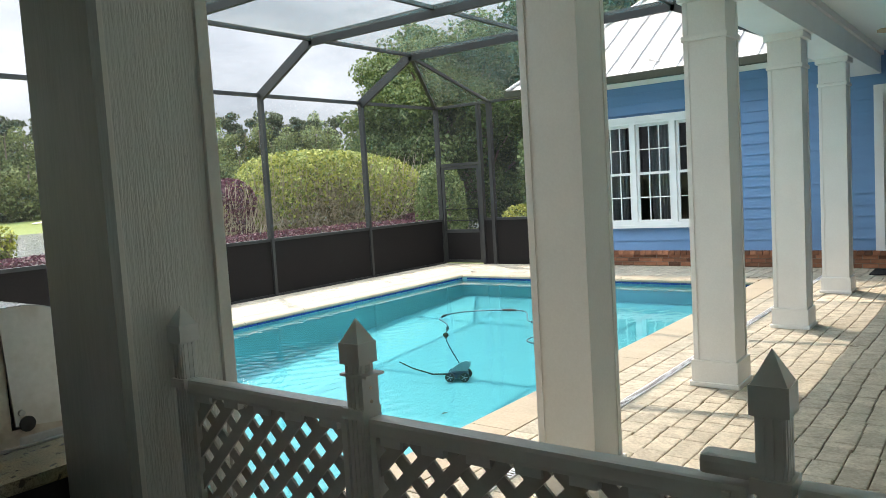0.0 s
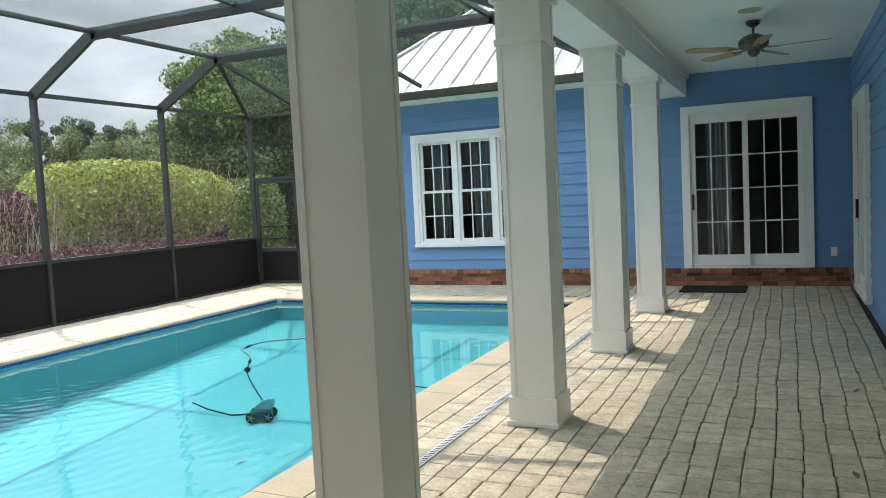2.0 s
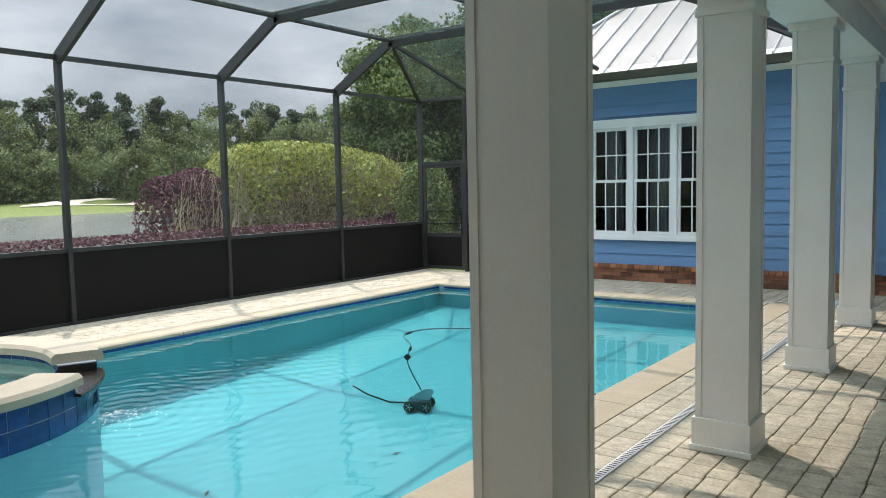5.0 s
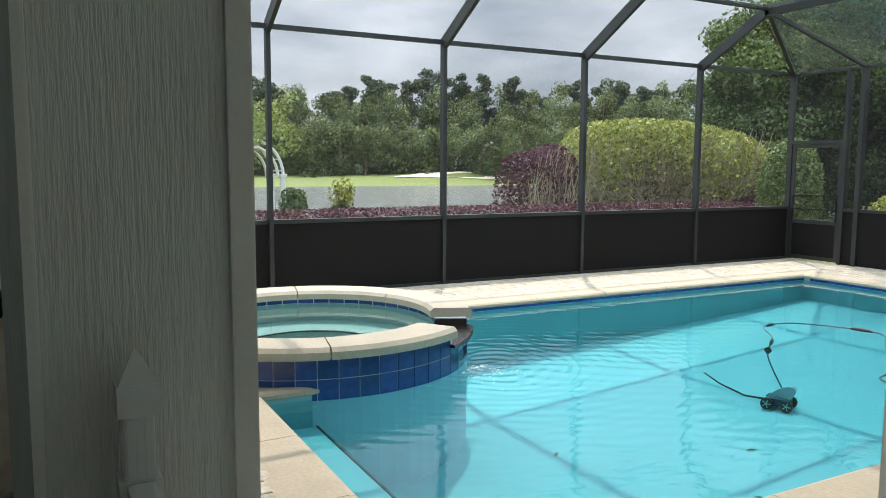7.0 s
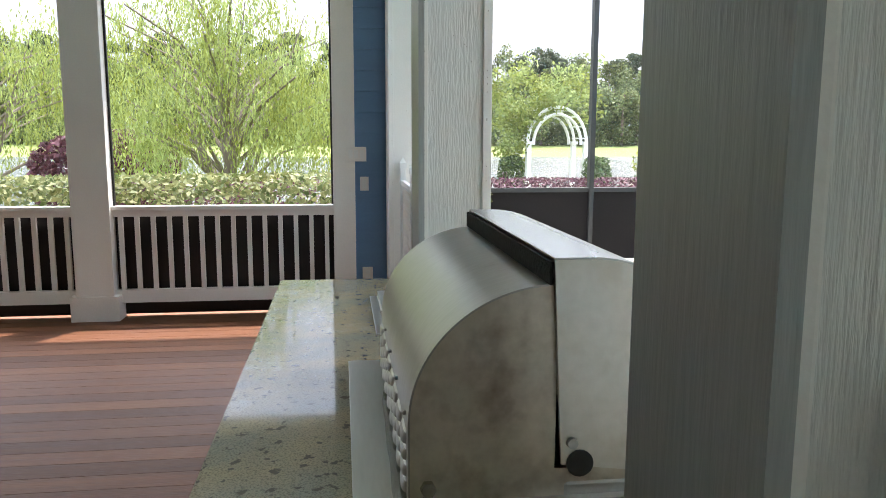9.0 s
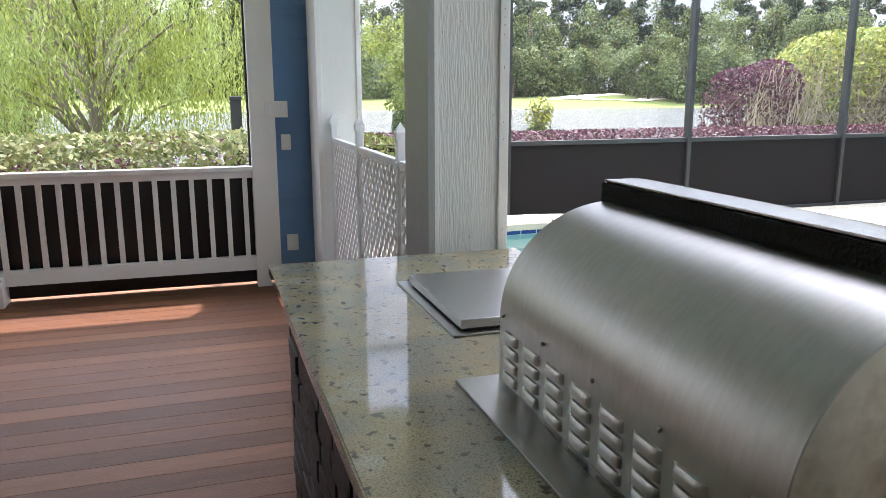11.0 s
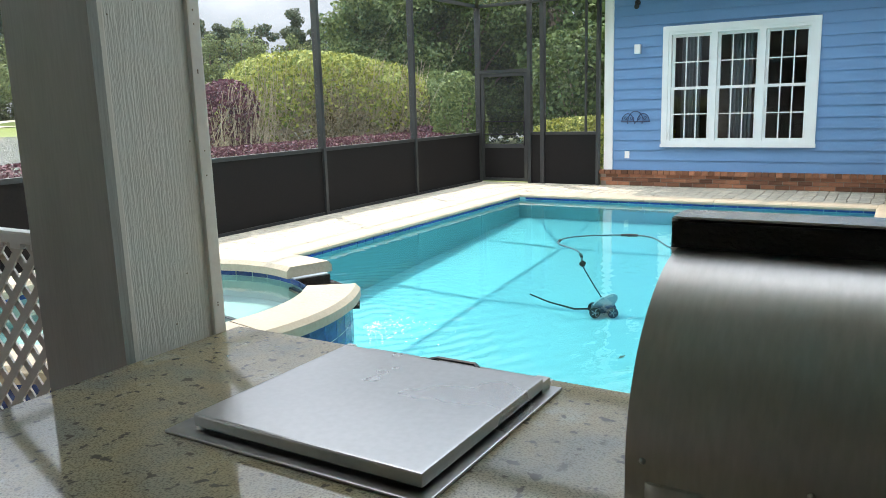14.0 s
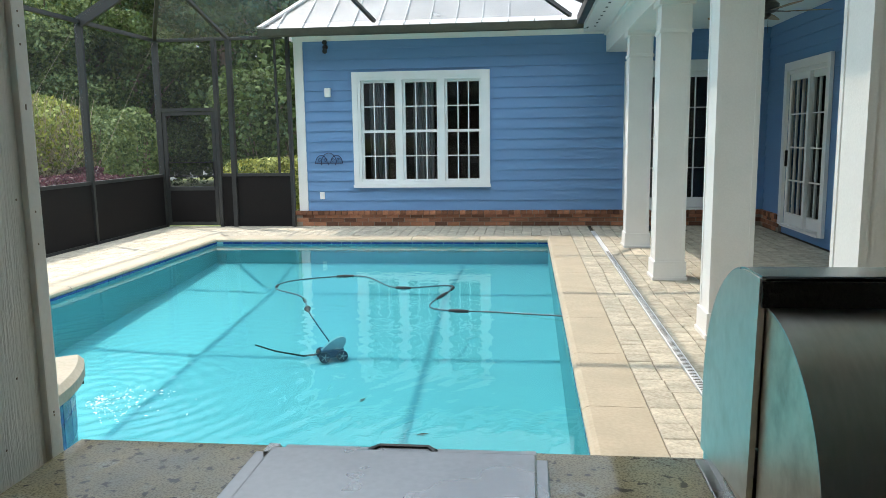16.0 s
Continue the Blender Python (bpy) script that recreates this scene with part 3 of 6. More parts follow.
# ---- pool ----
PX0, PX1, PY0, PY1 = -7.61, -2.635, 1.565, 10.21
SX, SY, SR, SI = -6.62, 2.35, 1.42, 1.08
WATER = -0.087


def floor_z(y):
    """The pool floor slopes up toward the far end."""
    return -1.01 + 0.0625 * y


SPA_TOP = 0.285


def pool_outline(off=0.0):
    """The pool's edge, counter-clockwise, moved outward by off; the spa bites into one corner."""
    r = SR - 0.10 - off
    pts = [(PX1 + off, PY0 - off), (PX1 + off, PY1 + off), (PX0 - off, PY1 + off)]
    ax = math.pi - math.acos(min(1, (SX - PX0 + off) / r))
    y_hit = SY + r * math.sin(ax)
    pts.append((PX0 - off, y_hit))
    for k in range(1, 24):
        a = ax + (-0.28 - ax) * k / 23
        pts.append((SX + r * math.cos(a), SY + r * math.sin(a)))
    pts += [(-5.30 - off, SY + r * math.sin(-0.28) - 0.05), (-5.30 - off, PY0 - off)]
    return pts


def make_pool():
    edge = pool_outline()
    basin = bmesh.new()
    top = [basin.verts.new((x, y, -0.03)) for x, y in edge]
    bot = [basin.verts.new((x, y, floor_z(y))) for x, y in edge]
    n = len(edge)
    for i in range(n):
        basin.faces.new((top[i], bot[i], bot[(i + 1) % n], top[(i + 1) % n]))
    bmesh.ops.triangle_fill(basin, use_beauty=True, edges=[basin.edges.get((bot[i], bot[(i + 1) % n])) for i in range(n)])
    bmesh.ops.recalc_face_normals(basin, faces=basin.faces)
    bmesh.ops.reverse_faces(basin, faces=basin.faces)
    solid("pool_basin", basin, M_PLASTER, "pale aqua plastered swimming pool basin", "pool", kind="structure")
    # water surface: rings spread from the spa's spillway, light cross ripples elsewhere
    step = 0.032
    nx, ny = int((PX1 - PX0) / step) + 1, int((PY1 - PY0) / step) + 1
    verts, faces = [], []
    for i in range(nx + 1):
        for j in range(ny + 1):
            x, y = PX0 + (PX1 - PX0) * i / nx, PY0 + (PY1 - PY0) * j / ny
            d = math.hypot(x + 5.55, y - 3.55)
            z = 0.0030 * math.exp(-d / 1.2) * math.sin(52 * d + 6 * noise.noise((x * 2.2, y * 2.2, 0)))
            z += 0.0016 * math.exp(-d / 1.6) * math.sin(36 * (0.85 * x - 0.5 * y) + 5 * noise.noise((x * 1.6, y * 1.6, 3)))
            z += 0.0009 * noise.noise((x * 3.2, y * 2.2, 7)) * (0.25 + math.exp(-d / 2.5))
            verts.append((x, y, WATER + z))
    for i in range(nx):
        for j in range(ny):
            a = i * (ny + 1) + j
            cx, cy = verts[a][0] + step / 2, verts[a][1] + step / 2
            if math.hypot(cx - SX, cy - SY) > SR - 0.16:
                faces.append((a, a + ny + 1, a + ny + 2, a + 1))
    me = raw("pool_water", verts, faces, M_WATER)
    for p in me.polygons:
        p.use_smooth = True
    tagged(new("pool_water", me), "clear turquoise rippled pool water", "water", kind="structure")
    # sunken shelf along the near end, with a dark edge line
    shelf = boxed(-5.2, PX1 - 0.02, PY0 + 0.004, PY0 + 0.37, floor_z(PY0), -0.25)
    ob = solid("pool_shelf", shelf, M_PLASTER, "submerged pale entry bench along the pool end", "pool bench", kind="structure")
    part("edge_tile", boxed(-5.2, PX1 - 0.05, PY0 + 0.364, PY0 + 0.377, -0.252, -0.242), M_BLACK, ob, "dark edge tile line")


make_pool()


def make_coping():
    """Coping slabs round the pool, each slab a piece with a rounded nose."""
    cop = thing("pool_coping", "tan cast stone coping slabs round the pool", "coping", kind="structure")
    W, T = 0.34, 0.055

    def run(a, b, n, out):
        a, b, out = Vector(a), Vector(b), Vector(out)
        for i in range(n):
            p, q = a.lerp(b, i / n), a.lerp(b, (i + 1) / n)
            d = (b - a).normalized() * 0.003
            bm = bmesh.new()
            o = p + d
            x = (q - p - 2 * d)
            prof = [(W, -T), (W, 0.0), (0.03, 0.004), (0.006, -0.004), (-0.012, -0.02), (-0.012, -0.045), (0.0, -T)]
            rows = []
            for base in (o, o + x):
                rows.append([bm.verts.new(base + out * s + Vector((0, 0, z))) for s, z in prof])
            m = len(prof)
            for k in range(m):
                bm.faces.new((rows[0][k], rows[0][(k + 1) % m], rows[1][(k + 1) % m], rows[1][k]))
            bm.faces.new(rows[0])
            bm.faces.new(rows[1][::-1])
            bmesh.ops.recalc_face_normals(bm, faces=bm.faces)
            part("coping_slab", bm, M_COPING, cop)
    run((PX1, PY0 - 0.34, 0), (PX1, PY1 + 0.34, 0), 9, (1, 0, 0))
    run((PX1, PY1, 0), (PX0, PY1, 0), 5, (0, 1, 0))
    run((PX0, PY1 + 0.34, 0), (PX0, 3.42, 0), 7, (-1, 0, 0))
    run((-5.30, PY0, 0), (PX1, PY0, 0), 3, (0, -1, 0))
    run((-5.30, 2.07, 0), (-5.30, PY0 - 0.34, 0), 1, (-1, 0, 0))


make_coping()


def waterline_tiles():
    """A row of glazed tiles below the coping."""
    ob = thing("waterline_tile_band", "dark blue glazed waterline tile band", "tile band", kind="structure")
    s = 0.152
    me = mesh_of("tile", boxed(-s / 2 + 0.003, s / 2 - 0.003, -0.004, 0.004, -0.014, 0.014), M_TILE)
    z = -0.070
    for i in range(int((PY1 - PY0) / s)):
        y = PY1 - s * (i + 0.5)
        if y > 3.5:
            part_of("tile", me, ob, pose(PX0 + 0.006, y, z, 0, 0, 90))
        part_of("tile", me, ob, pose(PX1 - 0.006, y, z, 0, 0, 90))
    for i in range(int((PX1 - PX0) / s)):
        x = PX1 - s * (i + 0.5)
        part_of("tile", me, ob, pose(x, PY1 - 0.006, z))
        if x > -5.2:
            part_of("tile", me, ob, pose(x, PY0 + 0.006, z))


waterline_tiles()


def ring_slab(bm, a0, a1, r0, r1, z0, z1, n=10, nose=0.02):
    """A curved slab with eased edges."""
    prof = [(r0, z0), (r0, z1 - nose), (r0 + nose, z1), (r1 - nose, z1), (r1, z1 - nose), (r1, z0)]
    rows = []
    for i in range(n + 1):
        a = a0 + (a1 - a0) * i / n
        rows.append([bm.verts.new((SX + r * math.cos(a), SY + r * math.sin(a), z)) for r, z in prof])
    m = len(prof)
    for q, r in zip(rows, rows[1:]):
        for k in range(m):
            bm.faces.new((q[k], q[(k + 1) % m], r[(k + 1) % m], r[k]))
    bm.faces.new(rows[0])
    bm.faces.new(rows[-1][::-1])
    bmesh.ops.recalc_face_normals(bm, faces=bm.faces)
    return bm


def make_spa():
    spa = thing("spa", "round raised spa with blue tiles and pale coping", "spa", (0, 0, 0))
    wall = bmesh.new()
    ring_slab(wall, radians(67), radians(67 + 329), SI + 0.02, SR - 0.0435, floor_z(SY) - 0.06, SPA_TOP - 0.08, 60, 0.001)
    ring_slab(wall, radians(36), radians(67), SI + 0.02, SR - 0.0435, floor_z(SY) - 0.06, SPA_TOP - 0.16, 8, 0.001)
    part("shell", wall, M_GROUT, spa)
    inner = bmesh.new()
    steps = [(SI + 0.015, SPA_TOP - 0.085), (SI + 0.015, -0.02), (SI - 0.42, -0.04), (SI - 0.44, -0.30), (0.0, -0.32)]
    rows = []
    for r, z in steps[:-1]:
        rows.append([inner.verts.new((SX + r * math.cos(k * math.tau / 64), SY + r * math.sin(k * math.tau / 64), z)) for k in range(64)])
    for q, r in zip(rows, rows[1:]):
        for k in range(64):
            inner.faces.new((q[k], r[k], r[(k + 1) % 64], q[(k + 1) % 64]))
    inner.faces.new(rows[-1])
    part("basin", inner, M_SPAPLASTER, spa)
    lip = bmesh.new()
    for k in range(64):
        a, b = k * math.tau / 64, (k + 1.05) * math.tau / 64
        r = SI - 0.43
        bar(lip, (SX + r * math.cos(a), SY + r * math.sin(a), -0.036), (SX + r * math.cos(b), SY + r * math.sin(b), -0.036), 0.03, 0.008)
    part("bench_tile_line", lip, M_BLACK, spa, "dark tile line on the bench edge")
    water = bmesh.new()
    bmesh.ops.create_circle(water, cap_ends=True, segments=64, radius=SI + 0.01, matrix=Matrix.Translation((SX, SY, SPA_TOP - 0.128)))
    part("water", water, M_SPAWATER, spa, "clear spa water")
    gaps = [radians(a) for a in (69, 118, 168, 218, 268, 316, 348, 395)]
    for a0, a1 in zip(gaps, gaps[1:]):
        part("coping_slab", ring_slab(bmesh.new(), a0 + 0.004, a1 - 0.004, SI - 0.02, SR + 0.02, SPA_TOP - 0.085, SPA_TOP, 14, 0.03), M_SPACOPING, spa)
    part("spillway_cheek", ring_slab(bmesh.new(), radians(65.6), radians(66.9), SI + 0.02, SR - 0.044, SPA_TOP - 0.16, SPA_TOP - 0.086, 2, 0.001), M_WET, spa)
    part("spillway", ring_slab(bmesh.new(), radians(34), radians(68.5), SI - 0.02, SR + 0.01, SPA_TOP - 0.17, SPA_TOP - 0.145, 10, 0.01), M_WET, spa, "wet black stone spillway lip")
    s = 0.152
    n = int(math.tau * (SR - 0.04) / s)
    me = mesh_of("tile", boxed(-s / 2 + 0.003, s / 2 - 0.003, -0.006, 0.006, -s / 2 + 0.003, s / 2 - 0.003), M_TILE)
    for k in range(n):
        a = k * math.tau / n
        for row in range(2):
            z = SPA_TOP - 0.16 - s * row
            if row == 0 and radians(33) < a < radians(69):
                z -= 0.095
            part_of("tile", me, spa, pose(SX + (SR - 0.047) * math.cos(a), SY + (SR - 0.047) * math.sin(a), z, 0, 0, math.degrees(a) - 90))
    half = mesh_of("inner_tile", boxed(-s / 2 + 0.003, s / 2 - 0.003, -0.004, 0.004, -0.02, 0.02), M_TILE)
    m = int(math.tau * SI / s)
    for k in range(m):
        a = k * math.tau / m
        part_of("inner_tile", half, spa, pose(SX + (SI + 0.012) * math.cos(a), SY + (SI + 0.012) * math.sin(a), SPA_TOP - 0.106, 0, 0, math.degrees(a) - 90))


make_spa()

# ---- paved deck ----
def deck_slab():
    """The bedding under the pavers, with the pool and spa left open."""
    bm = bmesh.new()
    o = [bm.verts.new((x, y, -0.03)) for x, y in ((1.1, 0.42), (1.1, 12.0), (-9.3, 12.0), (-9.3, 0.42))]
    hole = [bm.verts.new((x, y, -0.03)) for x, y in [(-5.30, PY0)] + pool_outline()[:4]]
    r = SR - 0.1
    a0 = math.atan2(pool_outline()[3][1] - SY, pool_outline()[3][0] - SX)
    for k in range(0, 30):
        a = a0 + (radians(333) - a0) * k / 29
        hole.append(bm.verts.new((SX + r * math.cos(a), SY + r * math.sin(a), -0.03)))
    es = [bm.edges.new((o[i], o[(i + 1) % 4])) for i in range(4)]
    es += [bm.edges.new((hole[i], hole[(i + 1) % len(hole)])) for i in range(len(hole))]
    bmesh.ops.triangle_fill(bm, use_beauty=True, edges=es)
    return solid("patio_floor", bm, M_JOINT, "tan stamped paver patio round the pool", "patio", kind="structure")


patio = deck_slab()

# ---- far wall of the house (wing) ----
YW, XE = 11.845, 0.80
BRICK_TOP = 0.26


def wall_north():
    bm = bmesh.new()
    y0, y1 = YW + 0.012, YW + 0.22
    for x0, x1, z0, z1 in ((-6.75, -5.72, 0, 3.3), (-5.72, -3.635, 0, 0.77), (-5.72, -3.635, 2.45, 3.3), (-3.635, -1.30, 0, 3.3), (-1.30, 0.22, 0, 0.25), (-1.30, 0.22, 2.51, 3.3), (0.22, 1.1, 0, 3.3)):
        box(bm, x0, x1, y0, y1, z0, z1)
    ob = solid("wall_north", bm, M_SIDING, "blue lap-sided house wall above a brick base", "wall", kind="structure")
    # lap boards, split at the openings
    pitch = 0.166
    z = BRICK_TOP
    while z < 3.1:
        top = min(z + pitch + 0.02, 3.14)
        spans = [(-6.74, XE)]
        for a, b, lo, hi in ((-5.74, -3.61, 0.74, 2.48), (-1.33, 0.25, 0.27, 2.54)):
            if z < hi and top > lo:
                new_spans = []
                for s0, s1 in spans:
                    new_spans += [(s0, a), (b, s1)] if s0 < a and s1 > b else [(s0, s1)]
                spans = new_spans
        for s0, s1 in spans:
            prof = [(0.012, z), (-0.014, z), (-0.012, z + 0.012), (0.008, top), (0.012, top)]
            b = prism(bmesh.new(), [(y, zz) for y, zz in prof], Matrix(((0, 0, 1, s0), (1, 0, 0, YW), (0, 1, 0, 0), (0, 0, 0, 1))), s1 - s0)
            part("lap_board", b, M_SIDING, ob)
        z += pitch
    part("frieze_board", boxed(-6.80, -1.72, YW - 0.03, YW + 0.01, 3.05, 3.13), M_WHITE, ob)
    part("corner_board", boxed(-6.78, -6.63, YW - 0.03, YW + 0.02, BRICK_TOP, 3.05), M_WHITE, ob)
    return ob


north = wall_north()


def brick_base():
    """Brick courses with a rowlock cap, each brick a piece."""
    base = thing("brick_base", "red-brown brick base course under the siding", "brick base", kind="structure")
    part("mortar", boxed(-6.83, XE, YW - 0.035, YW + 0.012, 0.0, BRICK_TOP - 0.012), M_MORTAR, base)
    part("mortar", boxed(XE - 0.035, XE + 0.012, 10.95, YW - 0.04, 0.0, BRICK_TOP - 0.012), M_MORTAR, base)
    st = mesh_of("brick", boxed(-0.098, 0.098, -0.012, 0.012, -0.029, 0.029, bevel=0.003), M_BRICK)
    cap = mesh_of("cap_brick", boxed(-0.046, 0.046, -0.03, 0.03, -0.0345, 0.0345, bevel=0.004), M_BRICK)
    for row in range(3):
        z = 0.035 + row * 0.067
        x = -6.83 + (0.1 if row % 2 else 0.2)
        while x < XE - 0.1:
            part_of("brick", st, base, pose(x, YW - 0.035, z + random.uniform(-0.001, 0.001)))
            x += 0.206
        y = 10.95 + (0.1 if row % 2 else 0.2)
        while y < YW - 0.1:
            part_of("brick", st, base, pose(XE - 0.035, y, z, 0, 0, 90))
            y += 0.206
    x = -6.80
    while x < XE:
        part_of("cap_brick", cap, base, pose(x, YW - 0.04, BRICK_TOP - 0.035))
        x += 0.1
    y = 11.0
    while y < YW - 0.1:
        part_of("cap_brick", cap, base, pose(XE - 0.04, y, BRICK_TOP - 0.035, 0, 0, 90))
        y += 0.1


brick_base()


def window_unit(name, label, x0, x1, z0, z1, units, cols, rows):
    """A ganged double-hung window: casing, sashes, muntins and panes; built in its own space, facing -y."""
    win = thing(name, label, "window", kind="structure")
    c = 0.09
    part("casing_top", boxed(x0, x1, -0.045, -0.005, z1 - c, z1), M_TRIM, win)
    part("casing_side", boxed(x0, x0 + c, -0.045, -0.005, z0, z1 - c), M_TRIM, win)
    part("casing_side", boxed(x1 - c, x1, -0.045, -0.005, z0, z1 - c), M_TRIM, win)
    part("window_sill", boxed(x0 - 0.01, x1 + 0.01, -0.065, -0.005, z0 - 0.05, z0), M_TRIM, win)
    w = (x1 - x0 - 2 * c) / units
    for u in range(units):
        a, b = x0 + c + u * w, x0 + c + (u + 1) * w
        fr = bmesh.new()
        j = 0.045
        box(fr, a, a + j, -0.03, 0.10, z0, z1 - c)
        box(fr, b - j, b, -0.03, 0.10, z0, z1 - c)
        box(fr, a + j, b - j, -0.03, 0.10, z0, z0 + j)
        box(fr, a + j, b - j, -0.03, 0.10, z1 - c - j, z1 - c)
        part("window_frame", fr, M_TRIM, win)
        mid = (z0 + z1 - c) / 2
        for lo, hi, d in ((z0 + j, mid + 0.02, 0.015), (mid - 0.02, z1 - c - j, 0.045)):
            s = 0.042
            sash = bmesh.new()
            box(sash, a + j, a + j + s, d, d + 0.035, lo, hi)
            box(sash, b - j - s, b - j, d, d + 0.035, lo, hi)
            box(sash, a + j + s, b - j - s, d, d + 0.035, lo, lo + s)
            box(sash, a + j + s, b - j - s, d, d + 0.035, hi - s, hi)
            gx0, gx1, gz0, gz1 = a + j + s, b - j - s, lo + s, hi - s
            for k in range(1, cols):
                x = gx0 + (gx1 - gx0) * k / cols
                box(sash, x - 0.009, x + 0.009, d + 0.004, d + 0.03, gz0, gz1)
            for k in range(1, rows):
                z = gz0 + (gz1 - gz0) * k / rows
                box(sash, gx0, gx1, d + 0.006, d + 0.028, z - 0.009, z + 0.009)
            sa = part("sash", sash, M_TRIM, win)
            pane = bmesh.new()
            pane.faces.new([pane.verts.new(v) for v in ((gx0, d + 0.018, gz0), (gx1, d + 0.018, gz0), (gx1, d + 0.018, gz1), (gx0, d + 0.018, gz1))])
            part("pane", pane, M_GLASS, sa)
    return win


w1 = window_unit("window_1", "white triple double-hung window with gridded panes", -5.814, -3.543, 0.695, 2.54, 3, 3, 2)
w1.matrix_basis = pose(0, YW - 0.004, 0)


def sliding_door(name, label, width, z0, z1):
    """A two-leaf gridded sliding glass door with casing, in its own space from x 0 to width, facing -y."""
    d = thing(name, label, "sliding door", kind="structure")
    c = 0.115
    part("casing_top", boxed(0, width, -0.05, -0.005, z1 - c, z1), M_TRIM, d)
    part("casing_side", boxed(0, c, -0.05, -0.005, z0, z1 - c), M_TRIM, d)
    part("casing_side", boxed(width - c, width, -0.05, -0.005, z0, z1 - c), M_TRIM, d)
    part("threshold", boxed(c, width - c, -0.06, 0.12, z0 - 0.01, z0 + 0.025), M_TRIM, d)
    part("head_frame", boxed(c, width - c, -0.02, 0.12, z1 - c - 0.05, z1 - c), M_TRIM, d)
    mid = width / 2
    for a, b, y in ((c, mid + 0.04, 0.0), (mid - 0.04, width - c, 0.05)):
        leaf = bmesh.new()
        lo, hi, s = z0 + 0.03, z1 - c - 0.05, 0.075
        box(leaf, a, a + s, y, y + 0.045, lo, hi)
        box(leaf, b - s, b, y, y + 0.045, lo, hi)
        box(leaf, a + s, b - s, y, y + 0.045, lo, lo + 0.16)
        box(leaf, a + s, b - s, y, y + 0.045, hi - 0.09, hi)
        gx0, gx1, gz0, gz1 = a + s, b - s, lo + 0.16, hi - 0.09
        for k in range(1, 3):
            x = gx0 + (gx1 - gx0) * k / 3
            box(leaf, x - 0.009, x + 0.009, y + 0.005, y + 0.04, gz0, gz1)
        for k in range(1, 4):
            z = gz0 + (gz1 - gz0) * k / 4
            box(leaf, gx0, gx1, y + 0.007, y + 0.038, z - 0.009, z + 0.009)
        lf = part("door_leaf", leaf, M_TRIM, d)
        pane = bmesh.new()
        pane.faces.new([pane.verts.new(v) for v in ((gx0, y + 0.022, gz0), (gx1, y + 0.022, gz0), (gx1, y + 0.022, gz1), (gx0, y + 0.022, gz1))])
        part("pane", pane, M_GLASS, lf)
    h = bmesh.new()
    box(h, c + 0.02, c + 0.045, -0.035, 0.0, z0 + 0.85, z0 + 1.08, bevel=0.006)
    part("door_handle", h, M_BLACK, d, "dark pull handle")
    return d


d1 = sliding_door("door_1", "white gridded sliding glass door in the blue wall", 1.732, BRICK_TOP, 2.61)
d1.matrix_basis = pose(-1.406, YW - 0.006, 0)
d2 = sliding_door("door_2", "white gridded sliding glass door in the side wall", 1.69, 0.13, 2.44)
d2.matrix_basis = pose(XE - 0.006, 10.93, 0, 0, 0, -90)


def wall_east():
    bm = bmesh.new()
    x0, x1 = XE + 0.012, XE + 0.22
    for y0, y1, z0, z1 in ((6.6, 9.33, 0, 3.3), (9.33, 10.83, 0, 0.12), (9.33, 10.83, 2.34, 3.3), (10.83, YW + 0.2, 0, 3.3)):
        box(bm, x0, x1, y0, y1, z0, z1)
    ob = solid("wall_east", bm, M_SIDING, "blue lap-sided side wall of the porch", "wall", kind="structure")
    pitch, z = 0.166, BRICK_TOP
    while z < 3.1:
        top = z + pitch + 0.02
        spans = [(6.6, 9.3), (10.87, YW - 0.015)] if z < 2.4 else [(6.6, YW - 0.015)]
        for s0, s1 in spans:
            b = prism(bmesh.new(), [(0.012, z), (-0.014, z), (-0.012, z + 0.012), (0.008, top), (0.012, top)], Matrix(((1, 0, 0, XE), (0, 0, 1, s0), (0, 1, 0, 0), (0, 0, 0, 1))), s1 - s0)
            part("lap_board", b, M_SIDING, ob)
        z += pitch


wall_east()
# out of view; white instead of siding so they bounce neutral light inward
solid("wall_deck_bounce", boxed(XE + 0.012, XE + 0.2, -4.6, 0.58, 0, 3.2), M_WHITE, "unseen white wall added beside the deck to bounce light", "wall", kind="structure")
solid("wall_porch_bounce", boxed(XE + 0.012, XE + 0.2, 0.58, 6.6, 0, 3.2), M_WHITE, "unseen white wall added along the porch to bounce light", "wall", kind="structure")


